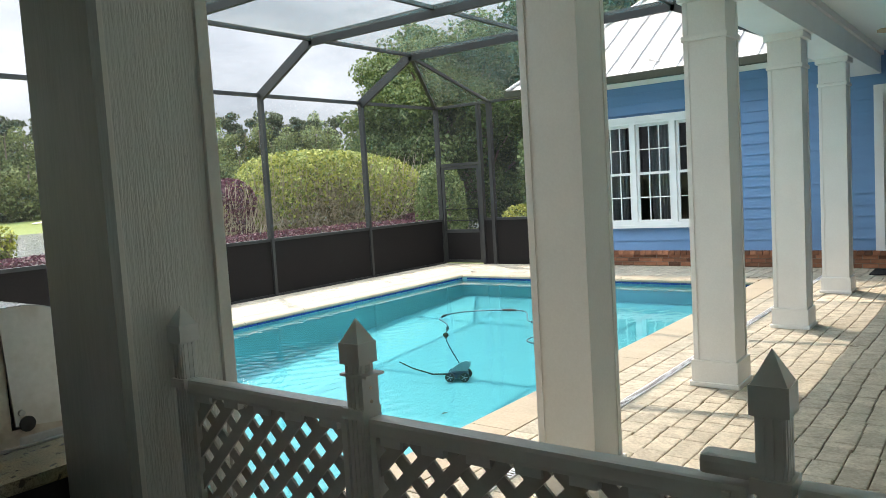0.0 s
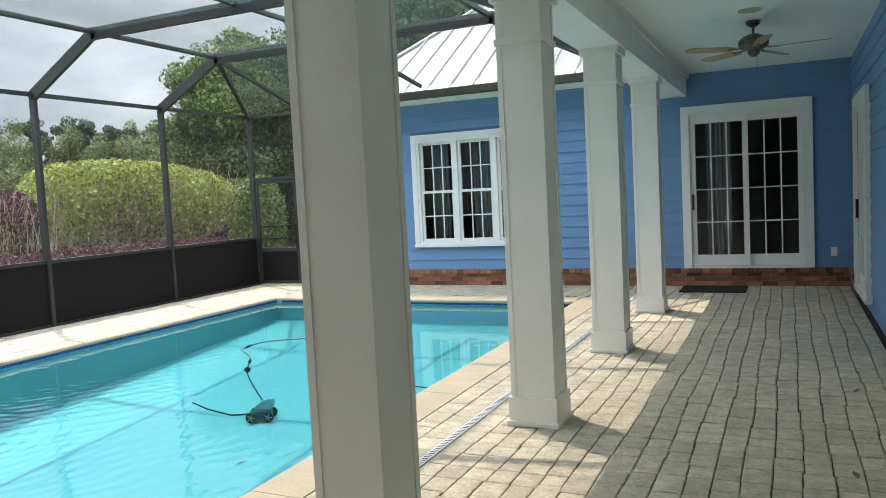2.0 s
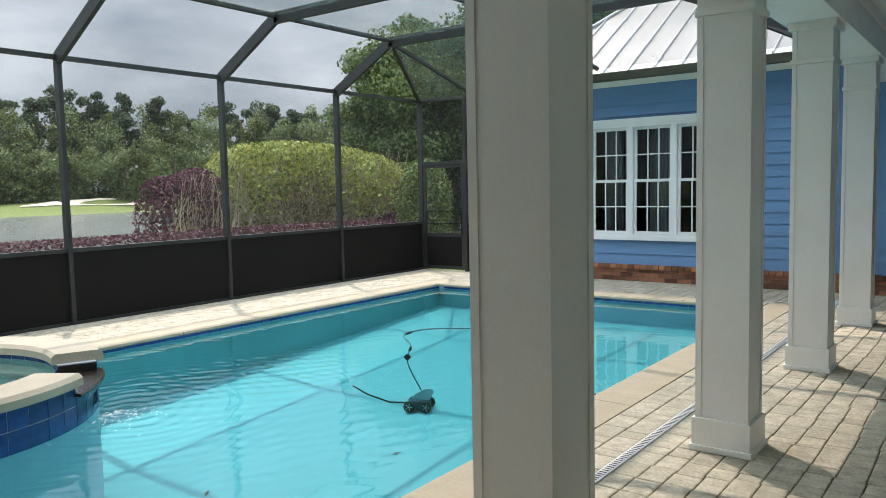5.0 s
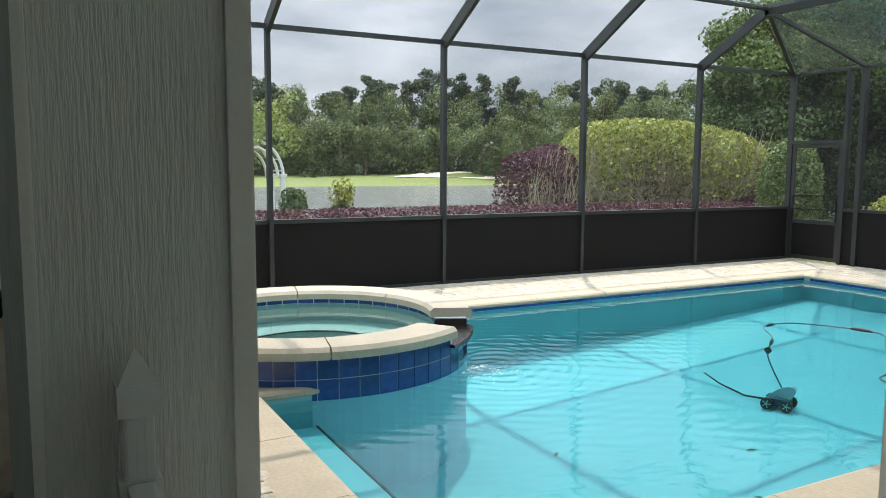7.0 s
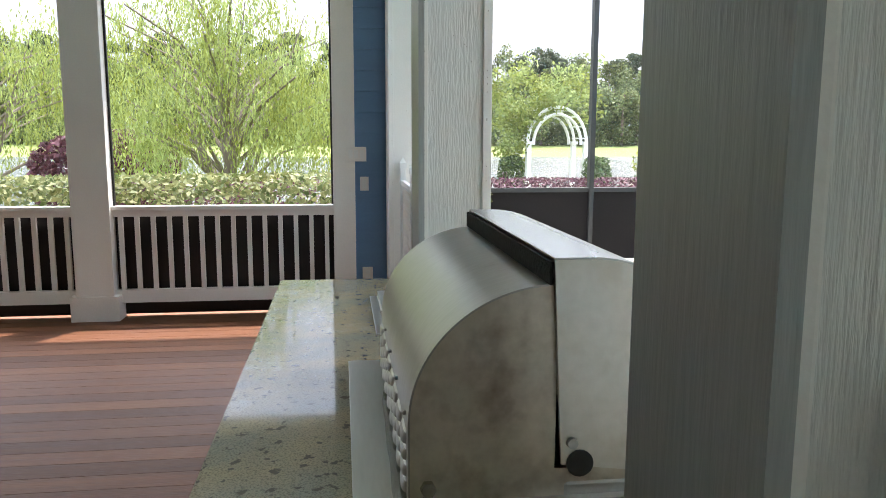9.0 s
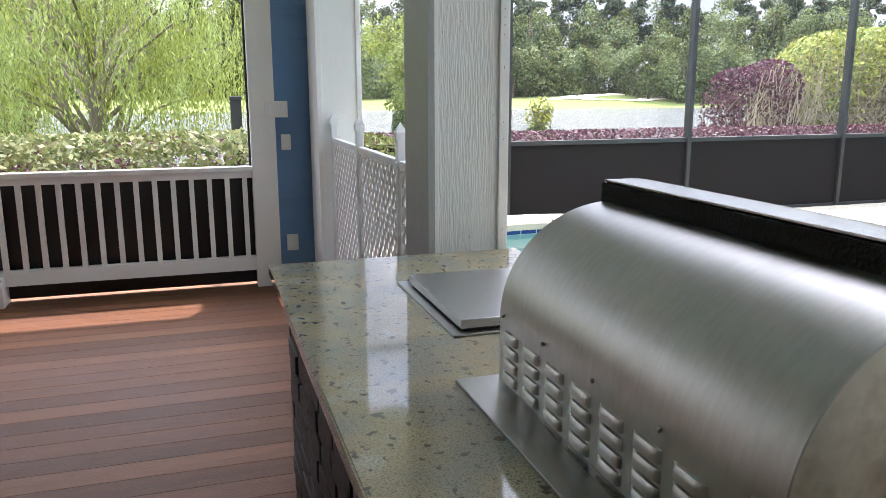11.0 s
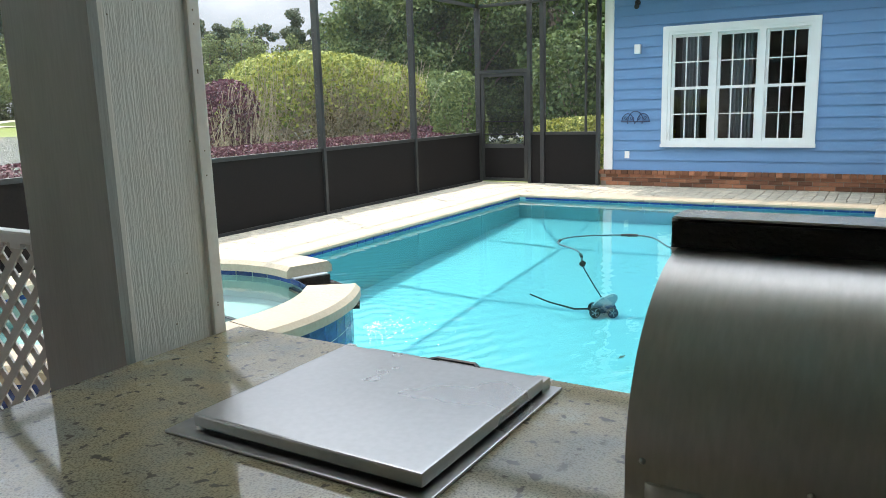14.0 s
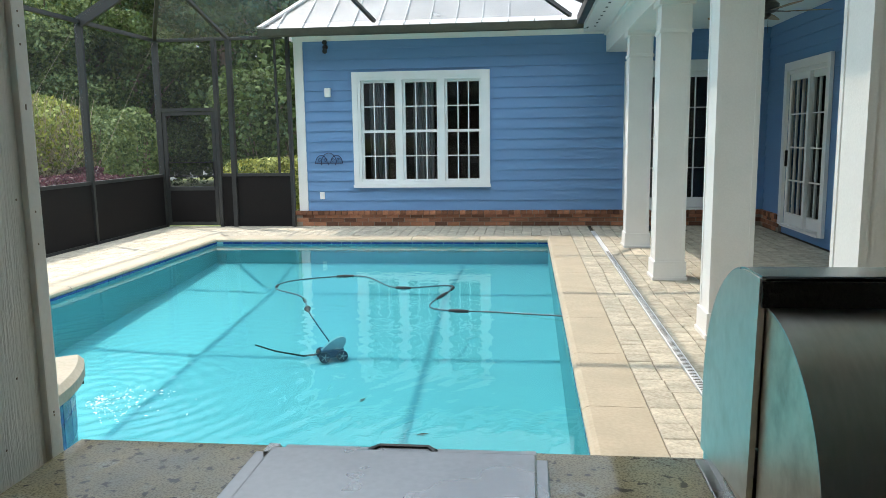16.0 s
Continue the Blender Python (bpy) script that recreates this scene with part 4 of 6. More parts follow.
def rooms():
    """Plain rooms added behind the glass for depth; their dimness is a dark wall colour."""
    bm = bmesh.new()
    for x0, x1, y0, y1 in ((-6.7, -2.2, YW + 0.23, YW + 4.5), (-2.1, 1.05, YW + 0.23, YW + 4.5), (XE + 0.23, XE + 4.0, 8.0, YW + 0.1)):
        box(bm, x0, x1, y0, y0 + 0.0 + 0.001, 0.0, 0.002)
        box(bm, x0, x1, y0, y1, -0.02, 0.0)
        box(bm, x0, x1, y0, y1, 2.9, 2.92)
        if y0 > YW:
            box(bm, x0, x1, y1, y1 + 0.02, 0, 2.9)
            box(bm, x0 - 0.02, x0, y0, y1, 0, 2.9)
            box(bm, x1, x1 + 0.02, y0, y1, 0, 2.9)
        else:
            box(bm, x1, x1 + 0.02, y0, y1, 0, 2.9)
            box(bm, x0, x1, y0 - 0.02, y0, 0, 2.9)
            box(bm, x0, x1, y1, y1 + 0.02, 0, 2.9)
    solid("room_shell", bm, M_ROOM, "added rooms behind the glass, coloured dark to read as dim", "room", kind="structure")
    for x0, x1, y in ((-5.6, -5.3, YW + 0.35), (-4.85, -4.5, YW + 0.35), (-1.1, -0.75, YW + 0.35)):
        c = bmesh.new()
        n = 24
        for k in range(n):
            a, b = x0 + (x1 - x0) * k / n, x0 + (x1 - x0) * (k + 1) / n
            ya, yb = y + 0.03 * math.sin(k * 1.6), y + 0.03 * math.sin((k + 1) * 1.6)
            c.faces.new([c.verts.new(v) for v in ((a, ya, 0.1), (b, yb, 0.1), (b, yb, 2.7), (a, ya, 2.7))])
        bmesh.ops.remove_doubles(c, verts=c.verts, dist=0.001)
        bmesh.ops.solidify(c, geom=c.faces[:], thickness=0.004)
        solid("curtain", c, M_CURTAIN, "grey hanging curtain behind the window glass", "curtain", smooth=True)


rooms()


# ---- roofs and ceiling ----
def wing_roof():
    """Standing seam hip roof of the far wing, with gutter and soffit."""
    roof = thing("wing_roof", "pale standing seam metal roof with dark gutter", "roof", kind="structure")
    ye, ze, x0, x1, rise, run = 11.36, 3.21, -7.18, -1.2, 2.9, 4.6
    sl = bmesh.new()
    v = [sl.verts.new(p) for p in ((x0, ye, ze), (x1 + 3, ye, ze), (x1 + 3, ye + run, ze + rise), (x0 + run * 0.55, ye + run, ze + rise))]
    sl.faces.new(v)
    w = [sl.verts.new(p) for p in ((x0, ye, ze), (x0 + run * 0.55, ye + run, ze + rise), (x0, ye + 2 * run, ze))]
    sl.faces.new(w)
    bmesh.ops.solidify(sl, geom=sl.faces[:], thickness=0.03)
    part("roof_panel", sl, M_ROOF, roof)
    x = x0 + 0.30
    while x < x1 + 2.5:
        t = min(1.0, (x - x0) / (run * 0.55))
        sm = bar(bmesh.new(), (x, ye - 0.01, ze + 0.015), (x, ye + run * t, ze + rise * t + 0.015), 0.014, 0.035)
        part("seam", sm, M_ROOF, roof)
        x += 0.405
    cap = bar(bmesh.new(), (x0, ye, ze + 0.02), (x0 + run * 0.55, ye + run, ze + rise + 0.02), 0.12, 0.03)
    part("hip_cap", cap, M_ROOF, roof)
    part("gutter", boxed(x0, -2.02, ye - 0.12, ye - 0.01, ze - 0.14, ze - 0.015, bevel=0.015), M_GUTTER, roof)
    part("soffit", boxed(x0, -2.02, ye - 0.01, YW + 0.0, 3.13, 3.15), M_WHITE, roof)
    vents = bmesh.new()
    for k in range(14):
        xx = -6.9 + k * 0.34
        box(vents, xx, xx + 0.06, 11.56, 11.59, 3.124, 3.1295)
    part("soffit_vent", vents, M_BLACK, roof)


wing_roof()


def porch():
    """Ceiling, beam, eave soffit and roof over the porch and the cooking deck."""
    solid("ceiling", boxed(-1.31, XE + 0.1, 0.62, YW + 0.0, 3.08, 3.11), M_CEIL, "pale blue-green painted porch ceiling", "ceiling", kind="structure")
    beam = boxed(-1.70, -1.31, 0.30, YW - 0.02, 2.76, 3.10)
    ob = solid("porch_beam", beam, M_WHITE, "white boxed beam over the porch columns", "beam", kind="structure")
    part("bed_moulding", boxed(-1.31, -1.275, 0.62, YW - 0.02, 3.01, 3.08), M_WHITE, ob)
    part("bed_moulding", boxed(-1.74, -1.70, 0.62, YW - 0.02, 3.02, 3.075), M_WHITE, ob)
    sf = boxed(-2.06, -1.70, 0.0, YW - 0.06, 3.08, 3.11)
    so = solid("porch_soffit", sf, M_WHITE, "white eave soffit with small vents", "soffit", kind="structure")
    vents = bmesh.new()
    for k in range(32):
        y = 0.6 + k * 0.34
        box(vents, -1.95, -1.92, y, y + 0.06, 3.074, 3.0795)
    part("soffit_vent", vents, M_BLACK, so)
    part("fascia", boxed(-2.10, -2.06, 0.0, 11.2, 3.06, 3.26), M_WHITE, so)
    part("gutter", boxed(-2.20, -2.10, 0.0, 11.2, 3.12, 3.25, bevel=0.015), M_BRONZE, so)
    roof = bmesh.new()
    v = [roof.verts.new(p) for p in ((-2.16, 0.0, 3.27), (1.6, 0.0, 5.1), (1.6, 12.5, 5.1), (-2.16, 12.5, 3.27))]
    roof.faces.new(v)
    bmesh.ops.solidify(roof, geom=roof.faces[:], thickness=0.03)
    solid("porch_roof", roof, M_ROOF, "pale metal roof over the porch", "roof", kind="structure")
    # over the cooking deck
    solid("deck_ceiling", boxed(-7.6, XE + 0.1, -4.6, 0.62, 3.13, 3.16), M_CEIL, "pale painted ceiling over the cooking deck", "ceiling", kind="structure")
    solid("deck_roof", boxed(-7.75, 1.2, -5.0, 1.15, 3.2, 3.4), M_ROOF, "metal roof over the cooking deck", "roof", kind="structure")
    b2 = solid("deck_beam", boxed(-7.32, -1.70, 0.26, 0.58, 2.77, 3.11), M_WHITE, "white boxed beam between the deck pillars", "beam", kind="structure")
    solid("deck_beam_west", boxed(-7.32, -7.02, -4.6, 0.24, 2.76, 3.12), M_WHITE, "white boxed beam over the deck railing", "beam", kind="structure")
    # added out of view: white part lights the hood, blue part keeps posts dark
    solid("wall_south_bounce", boxed(-7.3, -1.0, -4.8, -4.6, 0, 3.2), M_WHITE, "unseen white wall added behind the deck to bounce light", "wall", kind="structure")
    solid("wall_south_dim", boxed(-1.0, XE + 0.2, -4.8, -4.6, 0, 3.2), M_SIDING, "unseen blue wall added behind the deck to hold light down", "wall", kind="structure")


porch()


# ---- columns and pillars ----
def column(at):
    c = thing("porch_column", "white boxed porch column with square plinth", "column", at, group="porch columns")
    h = 0.140
    sh = bmesh.new()
    box(sh, -h, h, -h, h, 0.0, 2.762)
    part("shaft", sh, M_WHITE, c)
    for sx in (-1, 1):
        for sy in (-1, 1):
            part("corner_bead", boxed(sx * (h - 0.028), sx * (h + 0.006), sy * (h - 0.028), sy * (h + 0.006), 0.19, 2.70), M_WHITE, c)
    part("plinth", boxed(-h - 0.022, h + 0.022, -h - 0.022, h + 0.022, 0.03, 0.19, bevel=0.004), M_WHITE, c)
    part("plinth_foot", boxed(-h - 0.035, h + 0.035, -h - 0.035, h + 0.035, 0.0, 0.035, bevel=0.008), M_WHITE, c)
    part("neck_band", boxed(-h - 0.02, h + 0.02, -h - 0.02, h + 0.02, 2.435, 2.475, bevel=0.012), M_WHITE, c)
    part("capital", boxed(-h - 0.035, h + 0.035, -h - 0.035, h + 0.035, 2.70, 2.765, bevel=0.012), M_WHITE, c)
    return c


c0 = column((-1.51, 9.475, 0))
for x, y in ((-1.51, 7.185), (-1.505, 4.9), (-1.468, 2.605)):
    copy_thing(c0, pose(x, y, 0))


def pillar(label, x0, x1, y0, y1, z0=0.0, face=None, rear=None):
    """A grained panel pillar with corner trims and nail heads."""
    p = thing("deck_pillar", label, "pillar", ((x0 + x1) / 2, (y0 + y1) / 2, z0), group="deck pillars")
    a, b = (x1 - x0) / 2, (y1 - y0) / 2
    part("panel", boxed(-a + 0.012, a - 0.012, -b + 0.012, b - 0.012, 0, 2.77 - z0), face or M_TEXTURED, p)
    for sx in (-1, 1):
        for sy in (-1, 1):
            part("corner_trim", boxed(sx * (a - 0.035), sx * a, sy * (b - 0.035), sy * b, 0, 2.77 - z0, bevel=0.004), M_WHITE, p)
    # by default the board's grey holds the shade of the pillar's rear side
    part("back_board", boxed(-a - 0.002, a + 0.002, -b - 0.003, -b + 0.02, 0, 2.77 - z0), rear or M_SHADEBOARD, p, "grained rear board")
    rng = np.random.default_rng(int(abs(x0) * 100))
    nail = mesh_of("nail_head", boxed(-0.001, 0.001, -0.0013, 0.0013, -0.0018, 0.0018), M_MORTAR)
    for k in range(44 if x0 < -3 else 0):
        z = rng.uniform(0.95, 2.6)
        y = rng.choice((-b + 0.02, b - 0.02)) if k < 34 else rng.uniform(-b + 0.05, b - 0.05)
        part_of("nail_head", nail, p, pose(a - (0 if k < 34 else 0.012), y, z))
    return p


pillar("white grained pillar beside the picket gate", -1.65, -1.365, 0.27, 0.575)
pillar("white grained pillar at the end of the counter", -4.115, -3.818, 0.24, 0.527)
pillar("white pillar at the corner of the deck", -7.10, -6.70, 0.30, 0.61, face=M_WHITE, rear=M_WHITE)

# ---- screen cage ----
POSTS_Y = [11.78, 9.58, 7.30, 5.02, 2.72, 0.43]
EAVE, KNEE_X, KNEE_Z, XS = 3.13, -7.94, 3.79, -9.16
EK_X, EE_X = -3.45, -2.2


def cage():
    c = thing("screen_cage", "dark bronze aluminium pool screen enclosure", "screen enclosure")
    w = 0.052
    for y in POSTS_Y:
        part("post", boxed(XS - 0.05, XS + 0.05, y - w / 2, y + w / 2, -0.02, EAVE, bevel=0.004), M_BRONZE, c)
    for y in POSTS_Y[1:]:
        rf = bmesh.new()
        bar(rf, (XS, y, EAVE - 0.02), (KNEE_X, y, KNEE_Z), w, 0.15, up=(0.5, 0, 0.8))
        part("rafter", rf, M_BRONZE, c)
        bm = bmesh.new()
        bar(bm, (KNEE_X - 0.04, y, KNEE_Z - 0.02), (EK_X + 0.04, y, KNEE_Z - 0.02), w, 0.15)
        part("roof_beam", bm, M_BRONZE, c)
        bm = bmesh.new()
        bar(bm, (EK_X, y, KNEE_Z - 0.02), (EE_X, y, 3.22), w, 0.15, up=(0.4, 0, 0.9))
        part("rafter", bm, M_BRONZE, c)
    for a, b, s in (((XS, POSTS_Y[-1], EAVE), (XS, POSTS_Y[0], EAVE), 0.055), ((XS, 11.78, EAVE), (-6.95, 11.78, EAVE), 0.055),
                    ((KNEE_X, POSTS_Y[-1], KNEE_Z), (KNEE_X, 9.58, KNEE_Z), 0.055), ((-5.7, POSTS_Y[-1], KNEE_Z + 0.02), (-5.7, 9.58, KNEE_Z + 0.02), 0.05),
                    ((EK_X, POSTS_Y[-1], KNEE_Z), (EK_X, 9.58, KNEE_Z), 0.055),
                    ((KNEE_X, 9.58, KNEE_Z - 0.03), (XS, 11.78, EAVE), 0.055), ((KNEE_X, 9.58, KNEE_Z - 0.03), (-7.88, 11.78, EAVE), 0.05),
                    ((-5.7, 9.58, KNEE_Z - 0.03), (-5.3, 11.25, 3.26), 0.05), ((EK_X, 9.58, KNEE_Z - 0.03), (-2.3, 11.25, 3.26), 0.055)):
        b_ = bmesh.new()
        bar(b_, a, b, s, s)
        part("purlin", b_, M_BRONZE, c)
    for y0, y1 in zip(POSTS_Y[1:], POSTS_Y):
        part("kick_panel", boxed(XS - 0.012, XS + 0.012, y0 + w / 2, y1 - w / 2, -0.01, 0.855), M_KICK, c)
        part("chair_rail", boxed(XS - 0.028, XS + 0.028, y0 + w / 2, y1 - w / 2, 0.855, 0.905), M_BRONZE, c)
        part("sill_rail", boxed(XS - 0.028, XS + 0.028, y0 + w / 2, y1 - w / 2, -0.02, 0.03), M_BRONZE, c)

    def sheet(pts, m):
        s = bmesh.new()
        s.faces.new([s.verts.new(p) for p in pts])
        part("screen_panel", s, m, c)
    for y0, y1 in zip(POSTS_Y[1:], POSTS_Y):
        sheet([(XS, y0, 0.9), (XS, y1, 0.9), (XS, y1, EAVE), (XS, y0, EAVE)], M_SCREEN)
        if y1 < 11:
            sheet([(XS, y0, EAVE), (XS, y1, EAVE), (KNEE_X, y1, KNEE_Z), (KNEE_X, y0, KNEE_Z)], M_SCREEN)
            sheet([(KNEE_X, y0, KNEE_Z), (KNEE_X, y1, KNEE_Z), (EK_X, y1, KNEE_Z), (EK_X, y0, KNEE_Z)], M_ROOFSCREEN)
            sheet([(EK_X, y0, KNEE_Z), (EK_X, y1, KNEE_Z), (EE_X, y1, 3.26), (EE_X, y0, 3.26)], M_ROOFSCREEN)
    sheet([(XS, 9.58, EAVE), (XS, 11.78, EAVE), (KNEE_X, 9.58, KNEE_Z)], M_SCREEN)
    sheet([(XS, 11.78, EAVE), (-7.05, 11.78, EAVE), (KNEE_X, 9.58, KNEE_Z)], M_ROOFSCREEN)
    sheet([(-7.05, 11.78, EAVE), (-7.0, 11.25, 3.26), (-2.3, 11.25, 3.26), (EK_X, 9.58, KNEE_Z), (KNEE_X, 9.58, KNEE_Z)], M_ROOFSCREEN)
    # end wall with the screen door
    y = 11.78
    for x, wx in ((-8.13, 0.06), (-7.88, 0.075), (-6.87, 0.05)):
        part("post", boxed(x - wx / 2, x + wx / 2, y - 0.05, y + 0.05, -0.02, EAVE), M_BRONZE, c)
    part("mullion", boxed(-7.105, -7.075, y - 0.025, y + 0.025, 0.905, EAVE - 0.03), M_BRONZE, c)
    for x0, x1 in ((-8.10, -7.92), (-7.84, -6.895)):
        part("kick_panel", boxed(x0, x1, y - 0.012, y + 0.012, 0, 0.855), M_KICK, c)
        part("chair_rail", boxed(x0, x1, y - 0.028, y + 0.028, 0.855, 0.905), M_BRONZE, c)
    part("door_head", boxed(XS + 0.05, -8.16, y - 0.03, y + 0.03, 1.955, 2.01), M_BRONZE, c)
    sheet([(XS, y, 1.98), (-8.1, y, 1.98), (-8.1, y, EAVE), (XS, y, EAVE)], M_SCREEN)
    sheet([(-8.1, y, 0.9), (-6.88, y, 0.9), (-6.88, y, EAVE), (-8.1, y, EAVE)], M_SCREEN)
    d = thing("screen_door", "dark bronze screen door with a lower panel", "door", (XS + 0.06, y, 0))
    W = 0.92
    fr = bmesh.new()
    for b4 in ((0, 0.06, 0.02, 1.95), (W - 0.06, W, 0.02, 1.95), (0.06, W - 0.06, 1.89, 1.95), (0.06, W - 0.06, 0.62, 0.69), (0.06, W - 0.06, 0.02, 0.08)):
        box(fr, b4[0], b4[1], -0.015, 0.015, b4[2], b4[3])
    part("frame", fr, M_BRONZE, d)
    part("kick_panel", boxed(0.06, W - 0.06, -0.006, 0.006, 0.08, 0.62), M_KICK, d)
    gu = bmesh.new()
    box(gu, 0.05, W - 0.05, -0.03, -0.016, 1.09, 1.105)
    box(gu, 0.05, W - 0.05, -0.03, -0.016, 0.86, 0.875)
    box(gu, 0.05, 0.065, -0.03, -0.016, 0.66, 1.1)
    box(gu, W - 0.065, W - 0.05, -0.03, -0.016, 0.66, 1.1)
    part("push_guard", gu, M_BLACK, d)
    s = bmesh.new()
    s.faces.new([s.verts.new(p) for p in ((0.06, 0, 0.69), (W - 0.06, 0, 0.69), (W - 0.06, 0, 1.89), (0.06, 0, 1.89))])
    part("screen_panel", s, M_SCREEN, d)
    # stay cables
    for y0, z0, y1, z1 in ((11.7, 3.1, 9.6, 0.95), (9.5, 3.1, 7.3, 0.95)):
        part("stay_cable", tube(bmesh.new(), [(XS + 0.03, y0, z0), (XS + 0.03, y1, z1)], 0.002, 5), M_MORTAR, c)


cage()

# ---- cooking deck: floor, railing, corner ----
def deck_floor():
    ob = solid("deck_floor", boxed(-7.5, 1.1, -4.6, 0.42, -0.12, -0.035), M_BLACK, "red-brown stained wooden deck boards", "floor", kind="structure")
    w = 0.14
    for k in range(60):
        x1 = 1.05 - k * w
        bm = boxed(x1 - w + 0.003, x1, -4.58, 0.41, -0.035, 0.0)
        part("plank", bm, M_PLANK, ob)
    return ob


deck_floor()


def railing(y0, y1):
    r = thing("railing", "white railing with square balusters and dark screen behind", "railing", (-7.16, y0, 0))
    L = y1 - y0
    part("top_rail", boxed(-0.045, 0.045, 0, L, 0.875, 0.91, bevel=0.006), M_WHITE, r)
    part("under_rail", boxed(-0.02, 0.02, 0, L, 0.825, 0.875), M_WHITE, r)
    part("bottom_rail", boxed(-0.025, 0.035, 0, L, 0.13, 0.235), M_WHITE, r)
    n = round(L / 0.122)
    me = mesh_of("baluster", boxed(-0.017, 0.017, -0.017, 0.017, 0.235, 0.825), M_WHITE)
    for k in range(n):
        part_of("baluster", me, r, pose(0.005, L * (k + 0.5) / n, 0))
    part("backing", boxed(-0.07, -0.055, 0, L, 0.02, 0.88), M_BLACK, r, "black mesh backing")
    return r


railing(-1.88, -0.13)
railing(-4.6, -2.165)


def deck_corner():
    p = thing("rail_post", "white square railing post", "post", (-7.16, -1.985, 0))
    part("shaft", boxed(-0.1, 0.1, -0.175, 0.11, 0, 2.76), M_WHITE, p)
    part("plinth", boxed(-0.13, 0.13, -0.215, 0.155, 0, 0.20, bevel=0.005), M_WHITE, p)
    part("corner_bead", boxed(0.09, 0.106, 0.085, 0.115, 0.2, 2.76), M_WHITE, p)
    part("screen_jamb", boxed(-0.04, -0.02, 0.112, 0.128, 0.9, 2.76), M_BLACK, p, "black screen jamb")
    q = thing("rail_post", "white flat corner board beside the blue siding", "post", (-7.16, -0.045, 0))
    part("shaft", boxed(-0.08, 0.05, -0.09, 0.09, 0, 2.76), M_WHITE, q)
    w = solid("wall_corner", boxed(-7.24, -7.17, 0.03, 0.32, 0, 2.76), M_SIDING, "narrow blue lap-sided wall at the deck corner", "wall", kind="structure")
    z = 0.0
    while z < 2.7:
        b = prism(bmesh.new(), [(0.0, z), (0.02, z), (0.018, z + 0.012), (0.002, z + 0.185), (0.0, z + 0.185)], Matrix(((1, 0, 0, -7.17), (0, 0, 1, 0.04), (0, 1, 0, 0), (0, 0, 0, 1))), 0.27)
        part("lap_board", b, M_SIDING, w)
        z += 0.166
    # added filler up to the pillar, to block a sliver of sun
    part("filler_board", boxed(-7.24, -7.09, 0.322, 0.45, 0, 2.76), M_WHITE, w)
    jb = part("screen_jamb", boxed(-0.04, -0.02, -0.105, -0.09, 0.9, 2.76), M_BLACK, q, "black screen jamb")


deck_corner()


def wall_plate(name, label, at, turn, w, h, kind_):
    ob = thing(name, label, name.replace("_", " "), at, turn=turn)
    part("plate", boxed(-w / 2, w / 2, -0.008, 0, -h / 2, h / 2, bevel=0.003), M_WHITE, ob)
    if kind_ == "switch3":
        for k in (-1, 0, 1):
            part("rocker", boxed(k * 0.046 - 0.016, k * 0.046 + 0.016, -0.013, -0.006, -0.034, 0.034, bevel=0.002), M_TRIM, ob)
    elif kind_ == "switch":
        part("rocker", boxed(-0.016, 0.016, -0.013, -0.006, -0.034, 0.034, bevel=0.002), M_TRIM, ob)
    else:
        for dz in (-0.02, 0.02):
            part("socket", boxed(-0.017, 0.017, -0.012, -0.006, dz - 0.014, dz + 0.014, bevel=0.003), M_TRIM, ob)
    return ob


wall_plate("light_switch", "white triple rocker switch on the corner post", (-7.105, 0.055, 1.322), 90, 0.165, 0.118, "switch3")
wall_plate("light_switch", "white single switch on blue siding", (-7.148, 0.12, 1.08), 90, 0.07, 0.115, "switch")
wall_plate("power_outlet", "white covered outlet on blue siding", (-7.148, 0.14, 0.322), 90, 0.085, 0.125, "outlet")
wall_plate("power_outlet", "white outlet low on the blue house wall", (-6.38, YW - 0.014, 0.514), 0, 0.08, 0.12, "outlet")
wall_plate("power_outlet", "white outlet beside the sliding door", (0.567, YW - 0.014, 0.475), 0, 0.08, 0.12, "outlet")

# ---- outdoor kitchen ----
CT = 0.907


